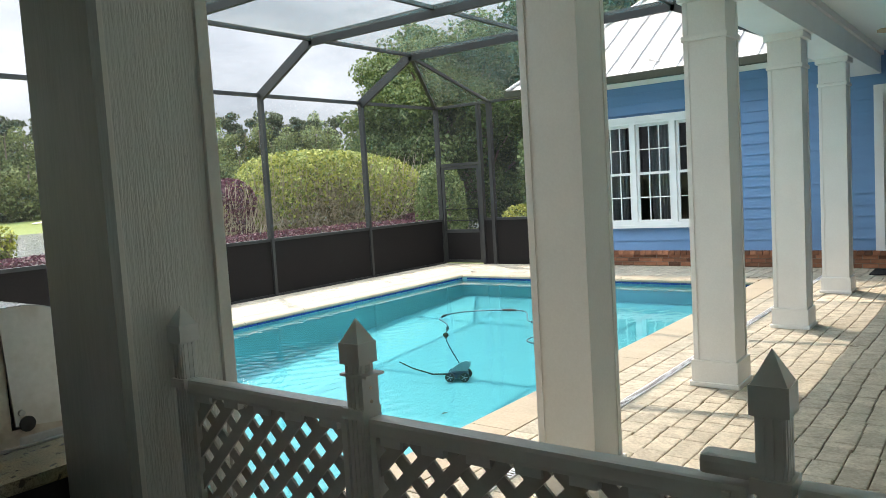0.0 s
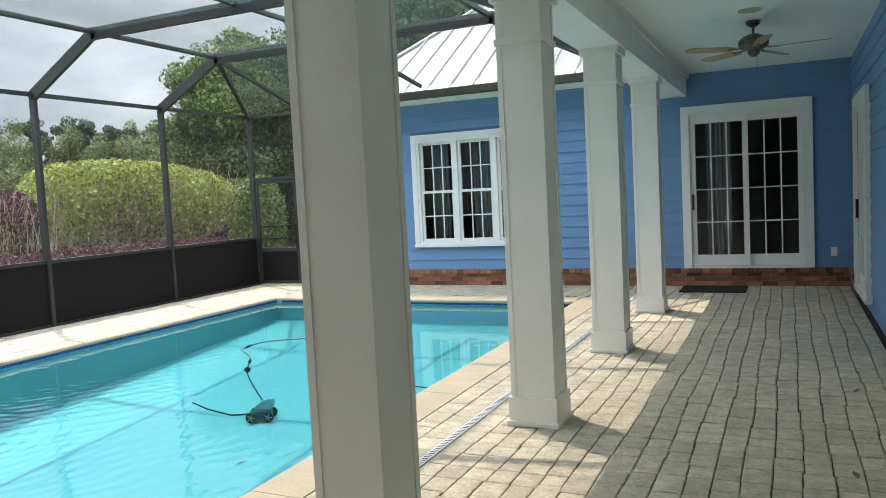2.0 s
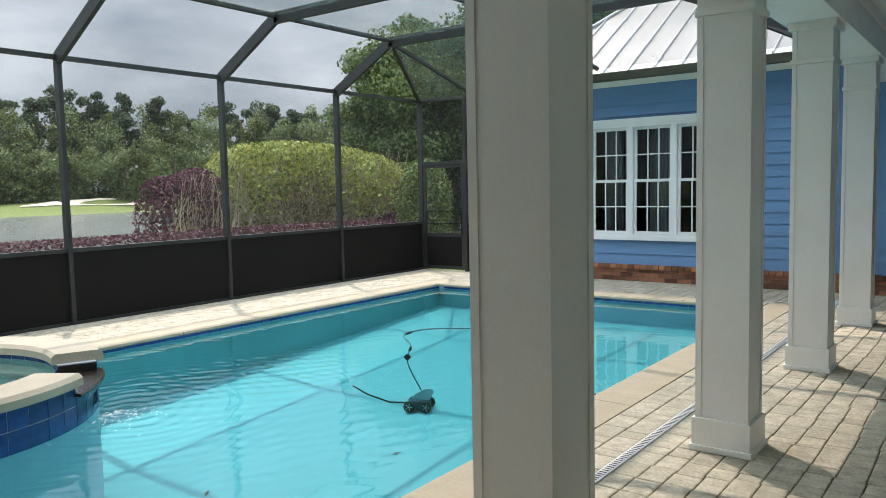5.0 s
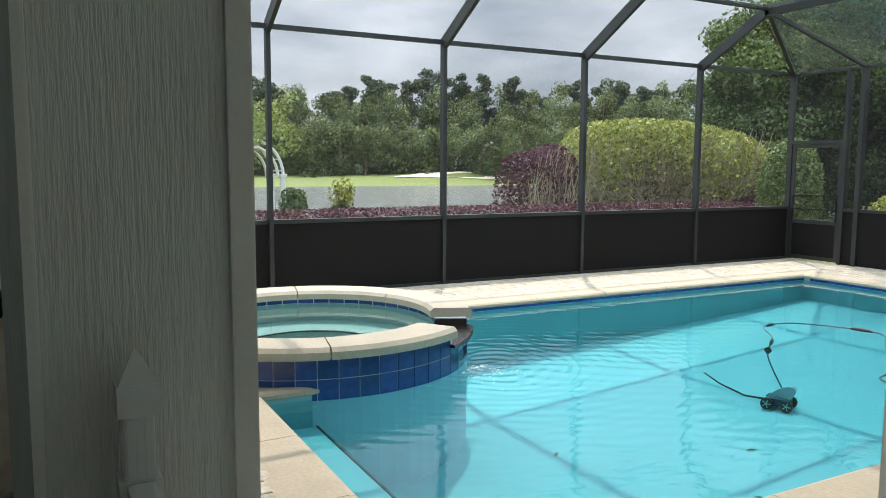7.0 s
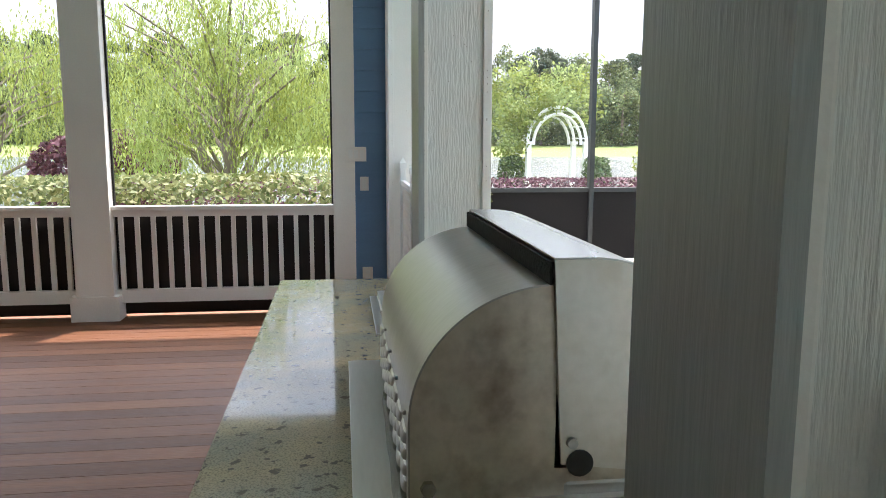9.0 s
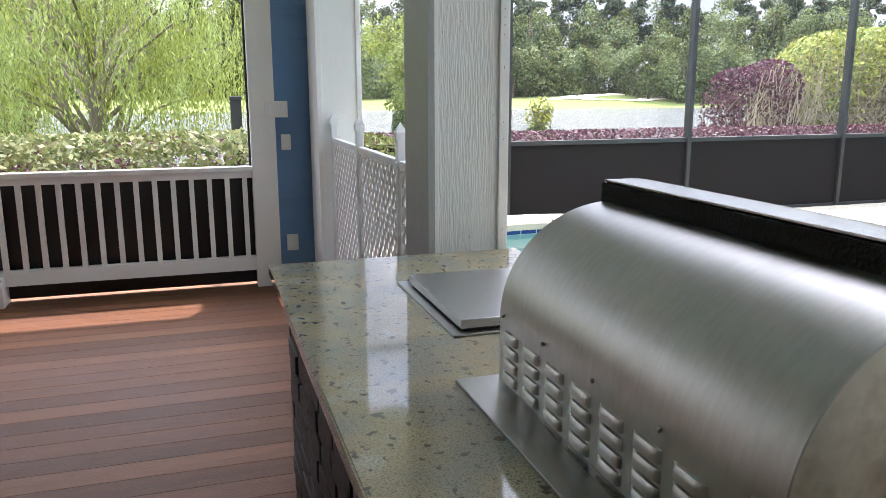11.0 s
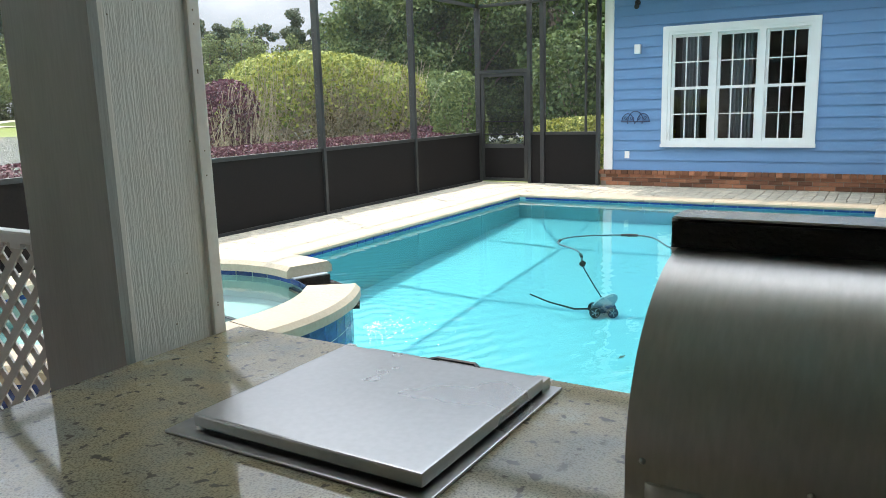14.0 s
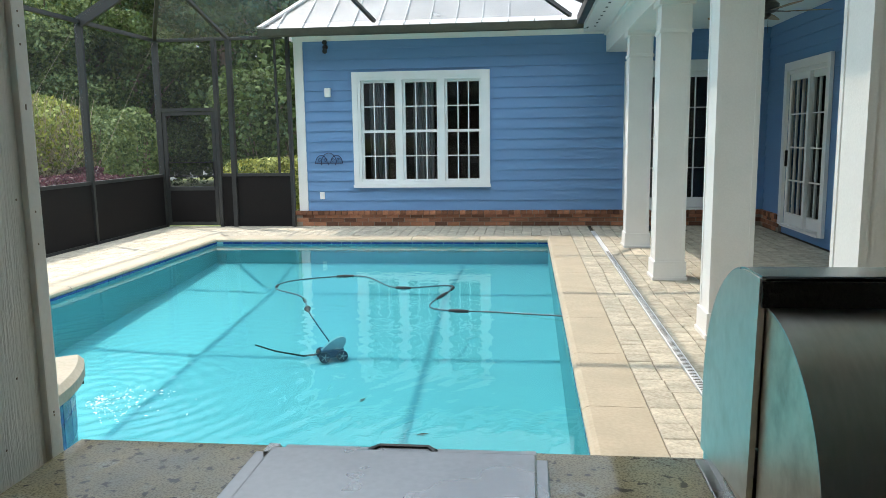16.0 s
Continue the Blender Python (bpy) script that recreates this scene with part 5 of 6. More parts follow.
def make_granite():
    m, nt, p = nodes_of("speckled_granite")
    add, link = nt.nodes.new, nt.links.new
    co = add("ShaderNodeTexCoord")
    n1, n2, v = add("ShaderNodeTexNoise"), add("ShaderNodeTexNoise"), add("ShaderNodeTexVoronoi")
    n1.inputs["Scale"].default_value, n1.inputs["Detail"].default_value = 7.0, 6.0
    n2.inputs["Scale"].default_value, n2.inputs["Detail"].default_value = 260.0, 4.0
    v.inputs["Scale"].default_value = 46.0
    for n in (n1, n2, v):
        link(co.outputs["Object"], n.inputs["Vector"])
    r1 = add("ShaderNodeValToRGB")
    r1.color_ramp.elements[0].position, r1.color_ramp.elements[1].position = 0.35, 0.7
    r1.color_ramp.elements[0].color, r1.color_ramp.elements[1].color = (0.30, 0.29, 0.235, 1), (0.48, 0.46, 0.37, 1)
    e = r1.color_ramp.elements.new(0.6)
    e.color = (0.42, 0.35, 0.22, 1)
    link(n1.outputs["Fac"], r1.inputs["Fac"])
    r2 = add("ShaderNodeValToRGB")
    r2.color_ramp.elements[0].position, r2.color_ramp.elements[1].position = 0.33, 0.56
    r2.color_ramp.elements[0].color, r2.color_ramp.elements[1].color = (0.42, 0.40, 0.34, 1), (1.05, 1.05, 1.0, 1)
    link(n2.outputs["Fac"], r2.inputs["Fac"])
    mul = add("ShaderNodeMix")
    mul.data_type, mul.blend_type = "RGBA", "MULTIPLY"
    mul.inputs["Factor"].default_value = 0.85
    link(r1.outputs["Color"], mul.inputs["A"])
    link(r2.outputs["Color"], mul.inputs["B"])
    # dark mineral flecks
    n3 = add("ShaderNodeTexNoise")
    n3.inputs["Scale"].default_value, n3.inputs["Detail"].default_value = 42.0, 5.0
    link(co.outputs["Object"], n3.inputs["Vector"])
    fr = add("ShaderNodeMapRange")
    fr.inputs["From Min"].default_value, fr.inputs["From Max"].default_value = 0.60, 0.65
    link(n3.outputs["Fac"], fr.inputs["Value"])
    mix = add("ShaderNodeMix")
    mix.data_type = "RGBA"
    link(fr.outputs["Result"], mix.inputs["Factor"])
    link(mul.outputs["Result"], mix.inputs["A"])
    mix.inputs["B"].default_value = (0.11, 0.095, 0.07, 1)
    link(mix.outputs["Result"], p.inputs["Base Color"])
    p.inputs["Roughness"].default_value = 0.06
    p.inputs["Specular IOR Level"].default_value = 0.65
    return m


M_GRANITE = make_granite()


def counter():
    """Granite slab with cut-outs for the grill and side burner, on a black brick base."""
    top = thing("countertop", "polished speckled beige-green granite countertop", "countertop", (0, 0, 0))
    t0 = CT - 0.032
    X0, X1, Y0, Y1 = -3.795, -1.655, -0.30, 0.547
    # the slab in strips round the grill and burner openings
    for x0, x1, y0, y1 in ((X0, -3.40, Y0, Y1), (-3.40, -2.95, Y0, 0.06), (-2.95, -2.63, Y0, Y1), (-2.63, -1.92, Y0, 0.0), (-1.92, X1, Y0, Y1)):
        part("slab", boxed(x0, x1, y0, y1, t0, CT), M_GRANITE, top)
    part("front_edge", boxed(X0 - 0.004, X1, Y0 - 0.004, Y0, t0, CT - 0.003), M_GRANITE, top)
    base = thing("counter_base", "black painted brick base of the outdoor kitchen", "counter base", (0, 0, 0))
    bx0, bx1, by0, by1 = -3.725, -1.68, -0.235, 0.46
    part("core", boxed(bx0 + 0.02, bx1, by0 + 0.02, by1 - 0.02, 0.0, t0), M_BLACKBRICK, base)
    st = mesh_of("brick", boxed(-0.097, 0.097, -0.02, 0.02, -0.030, 0.030, bevel=0.006), M_BLACKBRICK)
    for row in range(12):
        z = 0.035 + row * 0.068
        x = bx0 + (0.0775 if row % 2 else 0.122)
        while x < bx1 - 0.09:
            part_of("brick", st, base, pose(x, by0 + random.uniform(-0.004, 0.004), z, 0, 0, random.uniform(-0.8, 0.8)))
            x += 0.205
        y = by0 + (0.122 if row % 2 else 0.0775)
        while y < by1 - 0.05:
            part_of("brick", st, base, pose(bx0 + random.uniform(-0.004, 0.004), y, z, 0, 0, 90))
            y += 0.205


counter()


def side_burner():
    b = thing("side_burner", "stainless side burner with a flat closed lid", "side burner", (-3.175, 0.26, CT))
    fl = bmesh.new()
    box(fl, -0.26, 0.26, -0.232, 0.245, 0.0005, 0.006, bevel=0.002)
    part("flange", fl, M_LIDSTEEL, b)
    lid = bmesh.new()
    box(lid, -0.215, 0.24, -0.208, 0.205, 0.012, 0.034, bevel=0.004)
    part("lid", lid, M_LIDSTEEL, b, "flat brushed lid")
    part("lid_seam", boxed(-0.205, 0.23, -0.198, 0.198, 0.005, 0.0125), M_BLACK, b)
    h = bmesh.new()
    tube(h, [(-0.06, 0.25, -0.012), (-0.058, 0.288, -0.004), (-0.045, 0.303, -0.004), (0.045, 0.303, -0.004), (0.058, 0.288, -0.004), (0.06, 0.25, -0.012)], 0.007, 8)
    part("handle", h, M_BLACK, b, "black loop handle")
    part("hinge", boxed(-0.23, -0.21, 0.2, 0.235, 0.006, 0.026), M_STEEL, b)
    part("hinge", boxed(0.215, 0.24, 0.2, 0.235, 0.006, 0.026), M_STEEL, b)
    part("front_panel", boxed(-0.22, 0.22, 0.2, 0.3, -0.2, -0.002, bevel=0.004), M_LIDSTEEL, b)


side_burner()


def bent_sheet(points, x0, x1, side=1, t=0.003):
    """Sheet metal bent along the (y, z) points, between x0 and x1, with thickness to one side."""
    pts = [Vector((y, z)) for y, z in points]
    inner = []
    for i, p in enumerate(pts):
        d = (pts[min(i + 1, len(pts) - 1)] - pts[max(i - 1, 0)]).normalized()
        inner.append(p + Vector((-d.y, d.x)) * t * side)
    bm = bmesh.new()
    rows = [[[bm.verts.new((x, q.x, q.y)) for x in (x0, x1)] for q in line] for line in (pts, inner)]
    n = len(pts)
    for i in range(n - 1):
        a, b = rows[0][i], rows[0][i + 1]
        bm.faces.new((a[0], b[0], b[1], a[1]))
        a, b = rows[1][i], rows[1][i + 1]
        bm.faces.new((a[1], b[1], b[0], a[0]))
        for k in (0, 1):
            bm.faces.new((rows[0][i][k], rows[1][i][k], rows[1][i + 1][k], rows[0][i + 1][k]))
    for i in (0, n - 1):
        bm.faces.new((rows[0][i][0], rows[0][i][1], rows[1][i][1], rows[1][i][0]))
    bmesh.ops.recalc_face_normals(bm, faces=bm.faces)
    return bm


def grill():
    g = thing("grill", "built-in stainless gas grill with rounded hood", "grill", (-2.275, 0.01, CT))
    L = 0.370
    # flange lying on the granite
    for x0, x1, y0, y1 in ((-L - 0.018, L + 0.016, -0.062, 0.03), (-L - 0.018, -L + 0.03, 0.03, 0.52), (L - 0.03, L + 0.016, 0.03, 0.52)):
        part("flange", boxed(x0, x1, y0, y1, 0.0008, 0.006, bevel=0.0015), M_STEEL, g)
    # rear hood: quarter-round shell
    rear = [(0.245, 0.338)] + [(0.245 - 0.225 * math.sin(a), 0.13 + 0.208 * math.cos(a)) for a in [radians(90 * k / 24) for k in range(1, 25)]] + [(0.02, -0.03)]
    hood = bent_sheet(rear, -L, L)
    part("rear_hood", hood, M_HOOD, g, "rounded brushed rear hood", smooth=True)
    m = Matrix(((0, 0, 1, 0), (1, 0, 0, 0), (0, 1, 0, 0), (0, 0, 0, 1)))
    for x in (-L + 0.001, L - 0.009):
        side = bmesh.new()
        prism(side, [(y + 0.001, z - 0.002) for y, z in rear] + [(0.50, -0.03), (0.50, 0.05), (0.245, 0.05)], Matrix.Translation((x, 0, 0)) @ m, 0.008)
        part("side_panel", side, M_STEEL_DULL, g, "stained steel side panel")
    # matte black sheet: the darkness of the gap is put into its colour
    part("gap_shade_sheet", boxed(-L + 0.012, L - 0.012, 0.2465, 0.252, 0.05, 0.336), M_MAT, g, "black sheet for the shaded gap behind the lid")
    # front lid: quarter-round toward the pool; raised rear rim, black for the gap's shade
    front = [(0.235, 0.378)] + [(0.29 + 0.23 * math.sin(a), 0.14 + 0.238 * math.cos(a)) for a in [radians(90 * k / 20) for k in range(0, 21)]] + [(0.52, 0.03)]
    lid = bent_sheet(front, -L - 0.008, L + 0.008, -1)
    ld = part("lid", lid, M_STEEL, g, "rounded brushed lid", smooth=True)
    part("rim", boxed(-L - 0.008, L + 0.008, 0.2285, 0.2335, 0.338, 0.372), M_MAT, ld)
    for x in (-L - 0.010, L + 0.002):
        side = bmesh.new()
        prism(side, [(0.252, 0.06)] + [(y, z - 0.003) for y, z in front], Matrix.Translation((x, 0, 0)) @ m, 0.008)
        part("lid_side", side, M_LIDSIDE, ld)
    # control box below the lid
    part("control_panel", boxed(-L, L, 0.26, 0.545, -0.12, 0.028, bevel=0.006), M_STEEL, g)
    for k in range(4):
        kn = bmesh.new()
        bmesh.ops.create_cone(kn, cap_ends=True, segments=20, radius1=0.026, radius2=0.022, depth=0.04, matrix=pose(-0.25 + 0.165 * k, 0.56, -0.04, -90, 0, 0))
        part("knob", kn, M_BLACK, g)
    # louvres: raised hoods in short columns along the foot of the rear hood
    lv = bmesh.new()
    n = 14
    prof = [(0.0006, 0.0105), (-0.0032, 0.0088), (-0.0056, 0.005), (-0.0066, 0.0), (-0.0068, -0.0085)]
    lip = [(-0.0068, -0.0085), (0.0008, -0.0075)]
    for line in (prof, lip):
        for k in range(n + 1):
            t = k / n
            f = (1 - abs(2 * t - 1) ** 3.2) ** 0.5 if 0 < k < n else 0.02
            row = [lv.verts.new((-0.032 + 0.064 * t, y * f, z)) for y, z in line]
            if k:
                for q in range(len(line) - 1):
                    lv.faces.new((last[q], last[q + 1], row[q + 1], row[q]))
            last = row
    bmesh.ops.recalc_face_normals(lv, faces=lv.faces)
    lme = mesh_of("louvre", lv, M_HOOD, True)
    for col in range(8):
        x = -L + 0.055 + col * 0.09
        for row in range(4):
            part_of("louvre", lme, g, pose(x, 0.0195, 0.022 + 0.026 * row))
    bolt = bmesh.new()
    bmesh.ops.create_uvsphere(bolt, u_segments=10, v_segments=6, radius=0.0038)
    bme = mesh_of("screw", bolt, M_STEEL, True)
    for k in range(5):
        part_of("screw", bme, g, pose(-L + 0.02 + k * 0.17, 0.018, 0.135))
    hb = bmesh.new()
    bmesh.ops.create_cone(hb, cap_ends=True, segments=6, radius1=0.012, radius2=0.012, depth=0.014, matrix=pose(L + 0.004, 0.05, 0.03, 0, 90, 0))
    part("hex_bolt", hb, M_STEEL, g)
    piv = bmesh.new()
    bmesh.ops.create_cone(piv, cap_ends=True, segments=14, radius1=0.009, radius2=0.008, depth=0.012, matrix=pose(L + 0.012, 0.268, 0.095, 0, 90, 0))
    part("pivot_bolt", piv, M_STEEL, g)
    hole = bmesh.new()
    bmesh.ops.create_cone(hole, cap_ends=True, segments=20, radius1=0.021, radius2=0.021, depth=0.004, matrix=pose(L + 0.0115, 0.281, 0.062, 0, 90, 0))
    part("rotisserie_hole", hole, M_BLACK, g)


grill()


# ---- picket gate and lattice fences ----
def lattice(bm_len, z0, z1, pitch=0.062, w=0.026):
    """Crossed slats filling a panel in the xz plane, as one mesh."""
    bm = bmesh.new()
    t = 0.006
    H = z1 - z0
    for sgn, y in ((1, -0.004), (-1, 0.004)):
        s = -H
        while s < bm_len + H:
            # a slat x = s + sgn * (z - z0) clipped to the panel
            x_lo, x_hi = (s, s + H) if sgn > 0 else (s + H, s)
            t0, t1 = 0.0, 1.0
            dx = x_hi - x_lo
            for lim, sg in ((0.0, 1), (bm_len, -1)):
                f = (lim - x_lo) / dx
                if sg * dx > 0:
                    t0 = max(t0, f)
                else:
                    t1 = min(t1, f)
            if t1 - t0 > 0.02:
                a = (x_lo + dx * t0, y, z0 + H * t0)
                b = (x_lo + dx * t1, y, z0 + H * t1)
                d = Vector((b[0] - a[0], 0, b[2] - a[2])).normalized()
                n = Vector((-d.z, 0, d.x)) * w / 2
                q = Vector((0, t / 2, 0))
                A, B = Vector(a), Vector(b)
                vs = [bm.verts.new(p) for p in (A - n - q, A + n - q, A + n + q, A - n + q, B - n - q, B + n - q, B + n + q, B - n + q)]
                for f in ((0, 4, 5, 1), (1, 5, 6, 2), (2, 6, 7, 3), (3, 7, 4, 0), (0, 1, 2, 3), (7, 6, 5, 4)):
                    bm.faces.new([vs[i] for i in f])
            s += pitch * math.sqrt(2)
    bmesh.ops.recalc_face_normals(bm, faces=bm.faces)
    return bm


def picket(name, label, at, w=0.038, top=1.294, group="fence posts"):
    """A square vinyl post with a pointed cap."""
    p = thing(name, label, "fence post", at, group=group)
    h = w / 2
    part("shaft", boxed(-h, h, -h, h, 0.0, top - 0.065, bevel=0.003), M_VINYL, p)
    rib = mesh_of("rib", boxed(-0.0035, 0.0035, 0, 0.0022, 0.08, top - 0.088), M_VINYL)
    for turn in (0, 90, 180, 270):
        for q in (-0.011, 0.0, 0.011):
            part_of("rib", rib, p, pose(0, 0, 0, 0, 0, turn) @ pose(q, h - 0.0006, 0))
    cap = bmesh.new()
    box(cap, -h - 0.006, h + 0.006, -h - 0.006, h + 0.006, top - 0.085, top - 0.045)
    base = [cap.verts.new((sx * (h + 0.004), sy * (h + 0.004), top - 0.045)) for sx, sy in ((-1, -1), (1, -1), (1, 1), (-1, 1))]
    tip = cap.verts.new((0, 0, top))
    for i in range(4):
        cap.faces.new((base[i], base[(i + 1) % 4], tip))
    part("cap", cap, M_VINYL, p, "pointed cap")
    part("collar", boxed(-h - 0.007, h + 0.007, -h - 0.007, h + 0.007, 1.105, 1.125), M_VINYL, p)
    return p


def fence_panel(name, label, x0, x1, y, top=1.12, pitch=0.062, w=0.026):
    f = thing(name, label, "lattice fence", (x0, y, 0), group="lattice panels")
    L = x1 - x0
    part("lattice", lattice(L, 0.06, top - 0.035, pitch, w), M_LATTICE, f)
    part("top_rail", boxed(0, L, -0.018, 0.018, top - 0.035, top, bevel=0.008), M_VINYL, f)
    part("bottom_rail", boxed(0, L, -0.016, 0.016, 0.03, 0.07), M_VINYL, f)
    sc = bmesh.new()
    n = max(2, int(L / 0.09))
    for k in range(n):
        x = L * (k + 0.5) / n
        box(sc, x - 0.024, x + 0.024, -0.014, 0.014, top - 0.05, top - 0.034)
    tagged(part("scalloped_edge", sc, M_VINYL, f), kind="stuff")
    part("stile", boxed(0, 0.014, -0.014, 0.014, 0.05, top - 0.03), M_VINYL, f)
    part("stile", boxed(L - 0.014, L, -0.014, 0.014, 0.05, top - 0.03), M_VINYL, f)
    return f


YF = 0.41
picket("fence_post", "pointed vinyl post against the pillar", (-1.334, YF, 0))
gp = picket("fence_post", "pointed vinyl gate post with a screwed hinge plate", (-0.78, YF, 0))
plate = part("hinge_plate", boxed(0.0215, 0.0265, -0.022, 0.022, 1.105, 1.186, bevel=0.001), M_VINYL, gp, "vinyl hinge plate")
part("plate_flange", boxed(-0.027, 0.040, -0.025, 0.025, 1.186, 1.191), M_VINYL, gp)
for z in (1.163, 1.137):
    sc = bmesh.new()
    bmesh.ops.create_cone(sc, cap_ends=True, segments=10, radius1=0.004, radius2=0.003, depth=0.003, matrix=pose(0.027, 0.0, z, 0, 90, 0))
    part("screw", sc, M_STEEL_DULL, plate)
picket("fence_post", "pointed vinyl latch post", (-0.044, YF, 0))
fence_panel("lattice_fence", "vinyl lattice panel beside the pillar", -1.308, -0.81, YF, 1.125, 0.052, 0.0255)
gate = fence_panel("lattice_gate", "vinyl lattice gate with a latch", -0.75, -0.075, YF, 1.11, 0.052, 0.0255)
lever = bmesh.new()
box(lever, 0.612, 0.70, -0.02, 0.02, 1.118, 1.146, bevel=0.009)
part("latch", lever, M_VINYL, gate, "rounded vinyl latch lever")
part("latch_strike", boxed(0.642, 0.654, -0.024, -0.019, 1.0, 1.1), M_WHITE, gate, "white latch strike strip")
fence_panel("lattice_fence", "vinyl lattice panel beside the house", -0.015, XE - 0.03, YF, 1.12, 0.052, 0.0255)
for x in (-6.66, -5.78, -4.82):
    picket("fence_post", "weathered white pointed fence post", (x, 0.40, 0), w=0.042, top=1.31)
for x0, x1 in ((-6.63, -5.81), (-5.75, -4.85), (-4.79, -4.12)):
    fence_panel("lattice_fence", "white vinyl lattice panel between the pillars", x0, x1, 0.40, 1.135)

# ---- pool cleaner ----
def cleaner():
    c = thing("pool_cleaner", "blue and grey wheeled pool cleaner on the pool floor", "pool cleaner", (-4.80, 6.15, floor_z(6.15)), turn=25)
    c.scale = (0.7, 0.7, 0.7)
    body = bmesh.new()
    box(body, -0.15, 0.15, -0.11, 0.11, 0.05, 0.15, bevel=0.035)
    part("body", body, mat("cleaner_blue", (0.02, 0.05, 0.09), rough=0.4), c)
    fin = bmesh.new()
    pts = [(-0.14, 0.0)] + [(-0.14 + 0.28 * math.sin(a) * 0.5 + 0.14 * (1 - math.cos(a)) , 0.17 * math.sin(a)) for a in [radians(15 * k) for k in range(1, 12)]] + [(0.14, 0.0)]
    prism(fin, pts, Matrix(((1, 0, 0, 0), (0, 0, -1, 0.035), (0, 1, 0, 0.14), (0, 0, 0, 1))), 0.07)
    part("shell_cover", fin, mat("cleaner_grey", (0.45, 0.5, 0.52), rough=0.4), c, "pale grey curved cover")
    wh = bmesh.new()
    bmesh.ops.create_cone(wh, cap_ends=True, segments=18, radius1=0.075, radius2=0.075, depth=0.04, matrix=pose(0, 0, 0, 90, 0, 0))
    hub = mat("cleaner_hub", (0.5, 0.55, 0.57), rough=0.4)
    me = mesh_of("wheel", wh, M_BLACK)
    for x in (-0.12, 0.12):
        for y in (-0.13, 0.13):
            w = part_of("wheel", me, c, pose(x, y, 0.075))
            h = bmesh.new()
            for k in range(5):
                a = k * math.tau / 5
                s = 1 if y > 0 else -1
                bar(h, (0, s * 0.022, 0), (0.055 * math.cos(a), s * 0.022, 0.055 * math.sin(a)), 0.008, 0.012, up=(0, 1, 0))
            part("spokes", h, hub, w)
    tail = bmesh.new()
    tube(tail, [(-0.15, -0.02, 0.1), (-0.4, -0.1, 0.12), (-0.75, -0.02, 0.2), (-1.0, 0.1, 0.28)], [0.014, 0.013, 0.012, 0.010], 7)
    part("sweep_tail", tail, M_BLACK, c)
    hose = thing("cleaner_hose", "pale floating hose with dark float collars", "hose", (0, 0, WATER))
    pts = [(-4.84, 6.25, -0.40), (-5.03, 6.26, -0.12), (-5.18, 6.50, -0.005), (-5.56, 6.86, 0.005), (-5.5, 7.32, 0.005), (-4.82, 7.6, 0.005), (-4.3, 6.95, 0.005), (-3.72, 7.05, 0.005), (-3.83, 6.05, 0.005), (-3.2, 5.88, 0.005), (-2.64, 5.7, 0.02)]
    P = [Vector(p) for p in pts]
    fine = []
    for i in range(len(P) - 1):
        p0, p1, p2, p3 = P[max(i - 1, 0)], P[i], P[i + 1], P[min(i + 2, len(P) - 1)]
        for k in range(8):
            t = k / 8
            fine.append(0.5 * ((2 * p1) + (p2 - p0) * t + (2 * p0 - 5 * p1 + 4 * p2 - p3) * t * t + (3 * p1 - p0 - 3 * p2 + p3) * t ** 3))
    fine.append(P[-1])
    part("hose", tube(bmesh.new(), fine, 0.0075, 7), mat("hose_grey_green", (0.045, 0.10, 0.12), rough=0.4), hose, smooth=True)
    for i in (14, 26, 38, 49, 57, 60, 68):
        part("float_collar", tube(bmesh.new(), [fine[i - 1], fine[i], fine[i + 1]], [0.013, 0.018, 0.013], 8), M_BLACK, hose)
    part("swivel", tube(bmesh.new(), [fine[9], fine[10], fine[11]], [0.015, 0.035, 0.015], 10), M_BLACK, hose)


cleaner()


# ---- porch things ----
def ceiling_fan():
    f = thing("ceiling_fan", "bronze ceiling fan with five pale wood blades", "ceiling fan", (-0.28, 8.45, 3.08))
    M_FAN = mat("fan_pewter", (0.16, 0.16, 0.145), (0.10, 0.10, 0.09), rough=0.35, metal=0.8)
    part("canopy", tube(bmesh.new(), [(0, 0, 0), (0, 0, -0.03), (0, 0, -0.06)], [0.07, 0.068, 0.03], 20), M_FAN, f)
    part("downrod", tube(bmesh.new(), [(0, 0, -0.05), (0, 0, -0.15)], 0.013, 10), M_FAN, f)
    part("motor", tube(bmesh.new(), [(0, 0, -0.13), (0, 0, -0.155), (0, 0, -0.19), (0, 0, -0.24), (0, 0, -0.275), (0, 0, -0.29)], [0.05, 0.105, 0.143, 0.143, 0.105, 0.05], 24), M_FAN, f, smooth=True)
    part("switch_cup", tube(bmesh.new(), [(0, 0, -0.285), (0, 0, -0.32), (0, 0, -0.35)], [0.06, 0.055, 0.02], 18), M_FAN, f)
    M_BLADE = mat("fan_blade_wood", (0.42, 0.33, 0.20), (0.32, 0.24, 0.14), rough=0.45, stretch=(0.3, 4, 4))
    for k in range(5):
        a = -6.5 + 72 * k
        bl = bmesh.new()
        prism(bl, [(0.2, -0.045), (0.3, -0.062), (0.61, -0.07), (0.68, -0.05), (0.70, 0), (0.68, 0.05), (0.61, 0.07), (0.3, 0.062), (0.2, 0.045)], pose(0, 0, -0.275, 10, 0, 0), 0.007)
        ob = part("blade", bl, M_BLADE, f)
        ob.matrix_basis = pose(0, 0, 0, 0, 0, a)
        br = bmesh.new()
        bar(br, (0.1, 0, -0.265), (0.26, 0, -0.277), 0.035, 0.008)
        part("blade_arm", br, M_FAN, ob)
    part("pull_chain", tube(bmesh.new(), [(0.03, 0, -0.34), (0.03, 0, -0.50)], 0.002, 5), M_FAN, f)


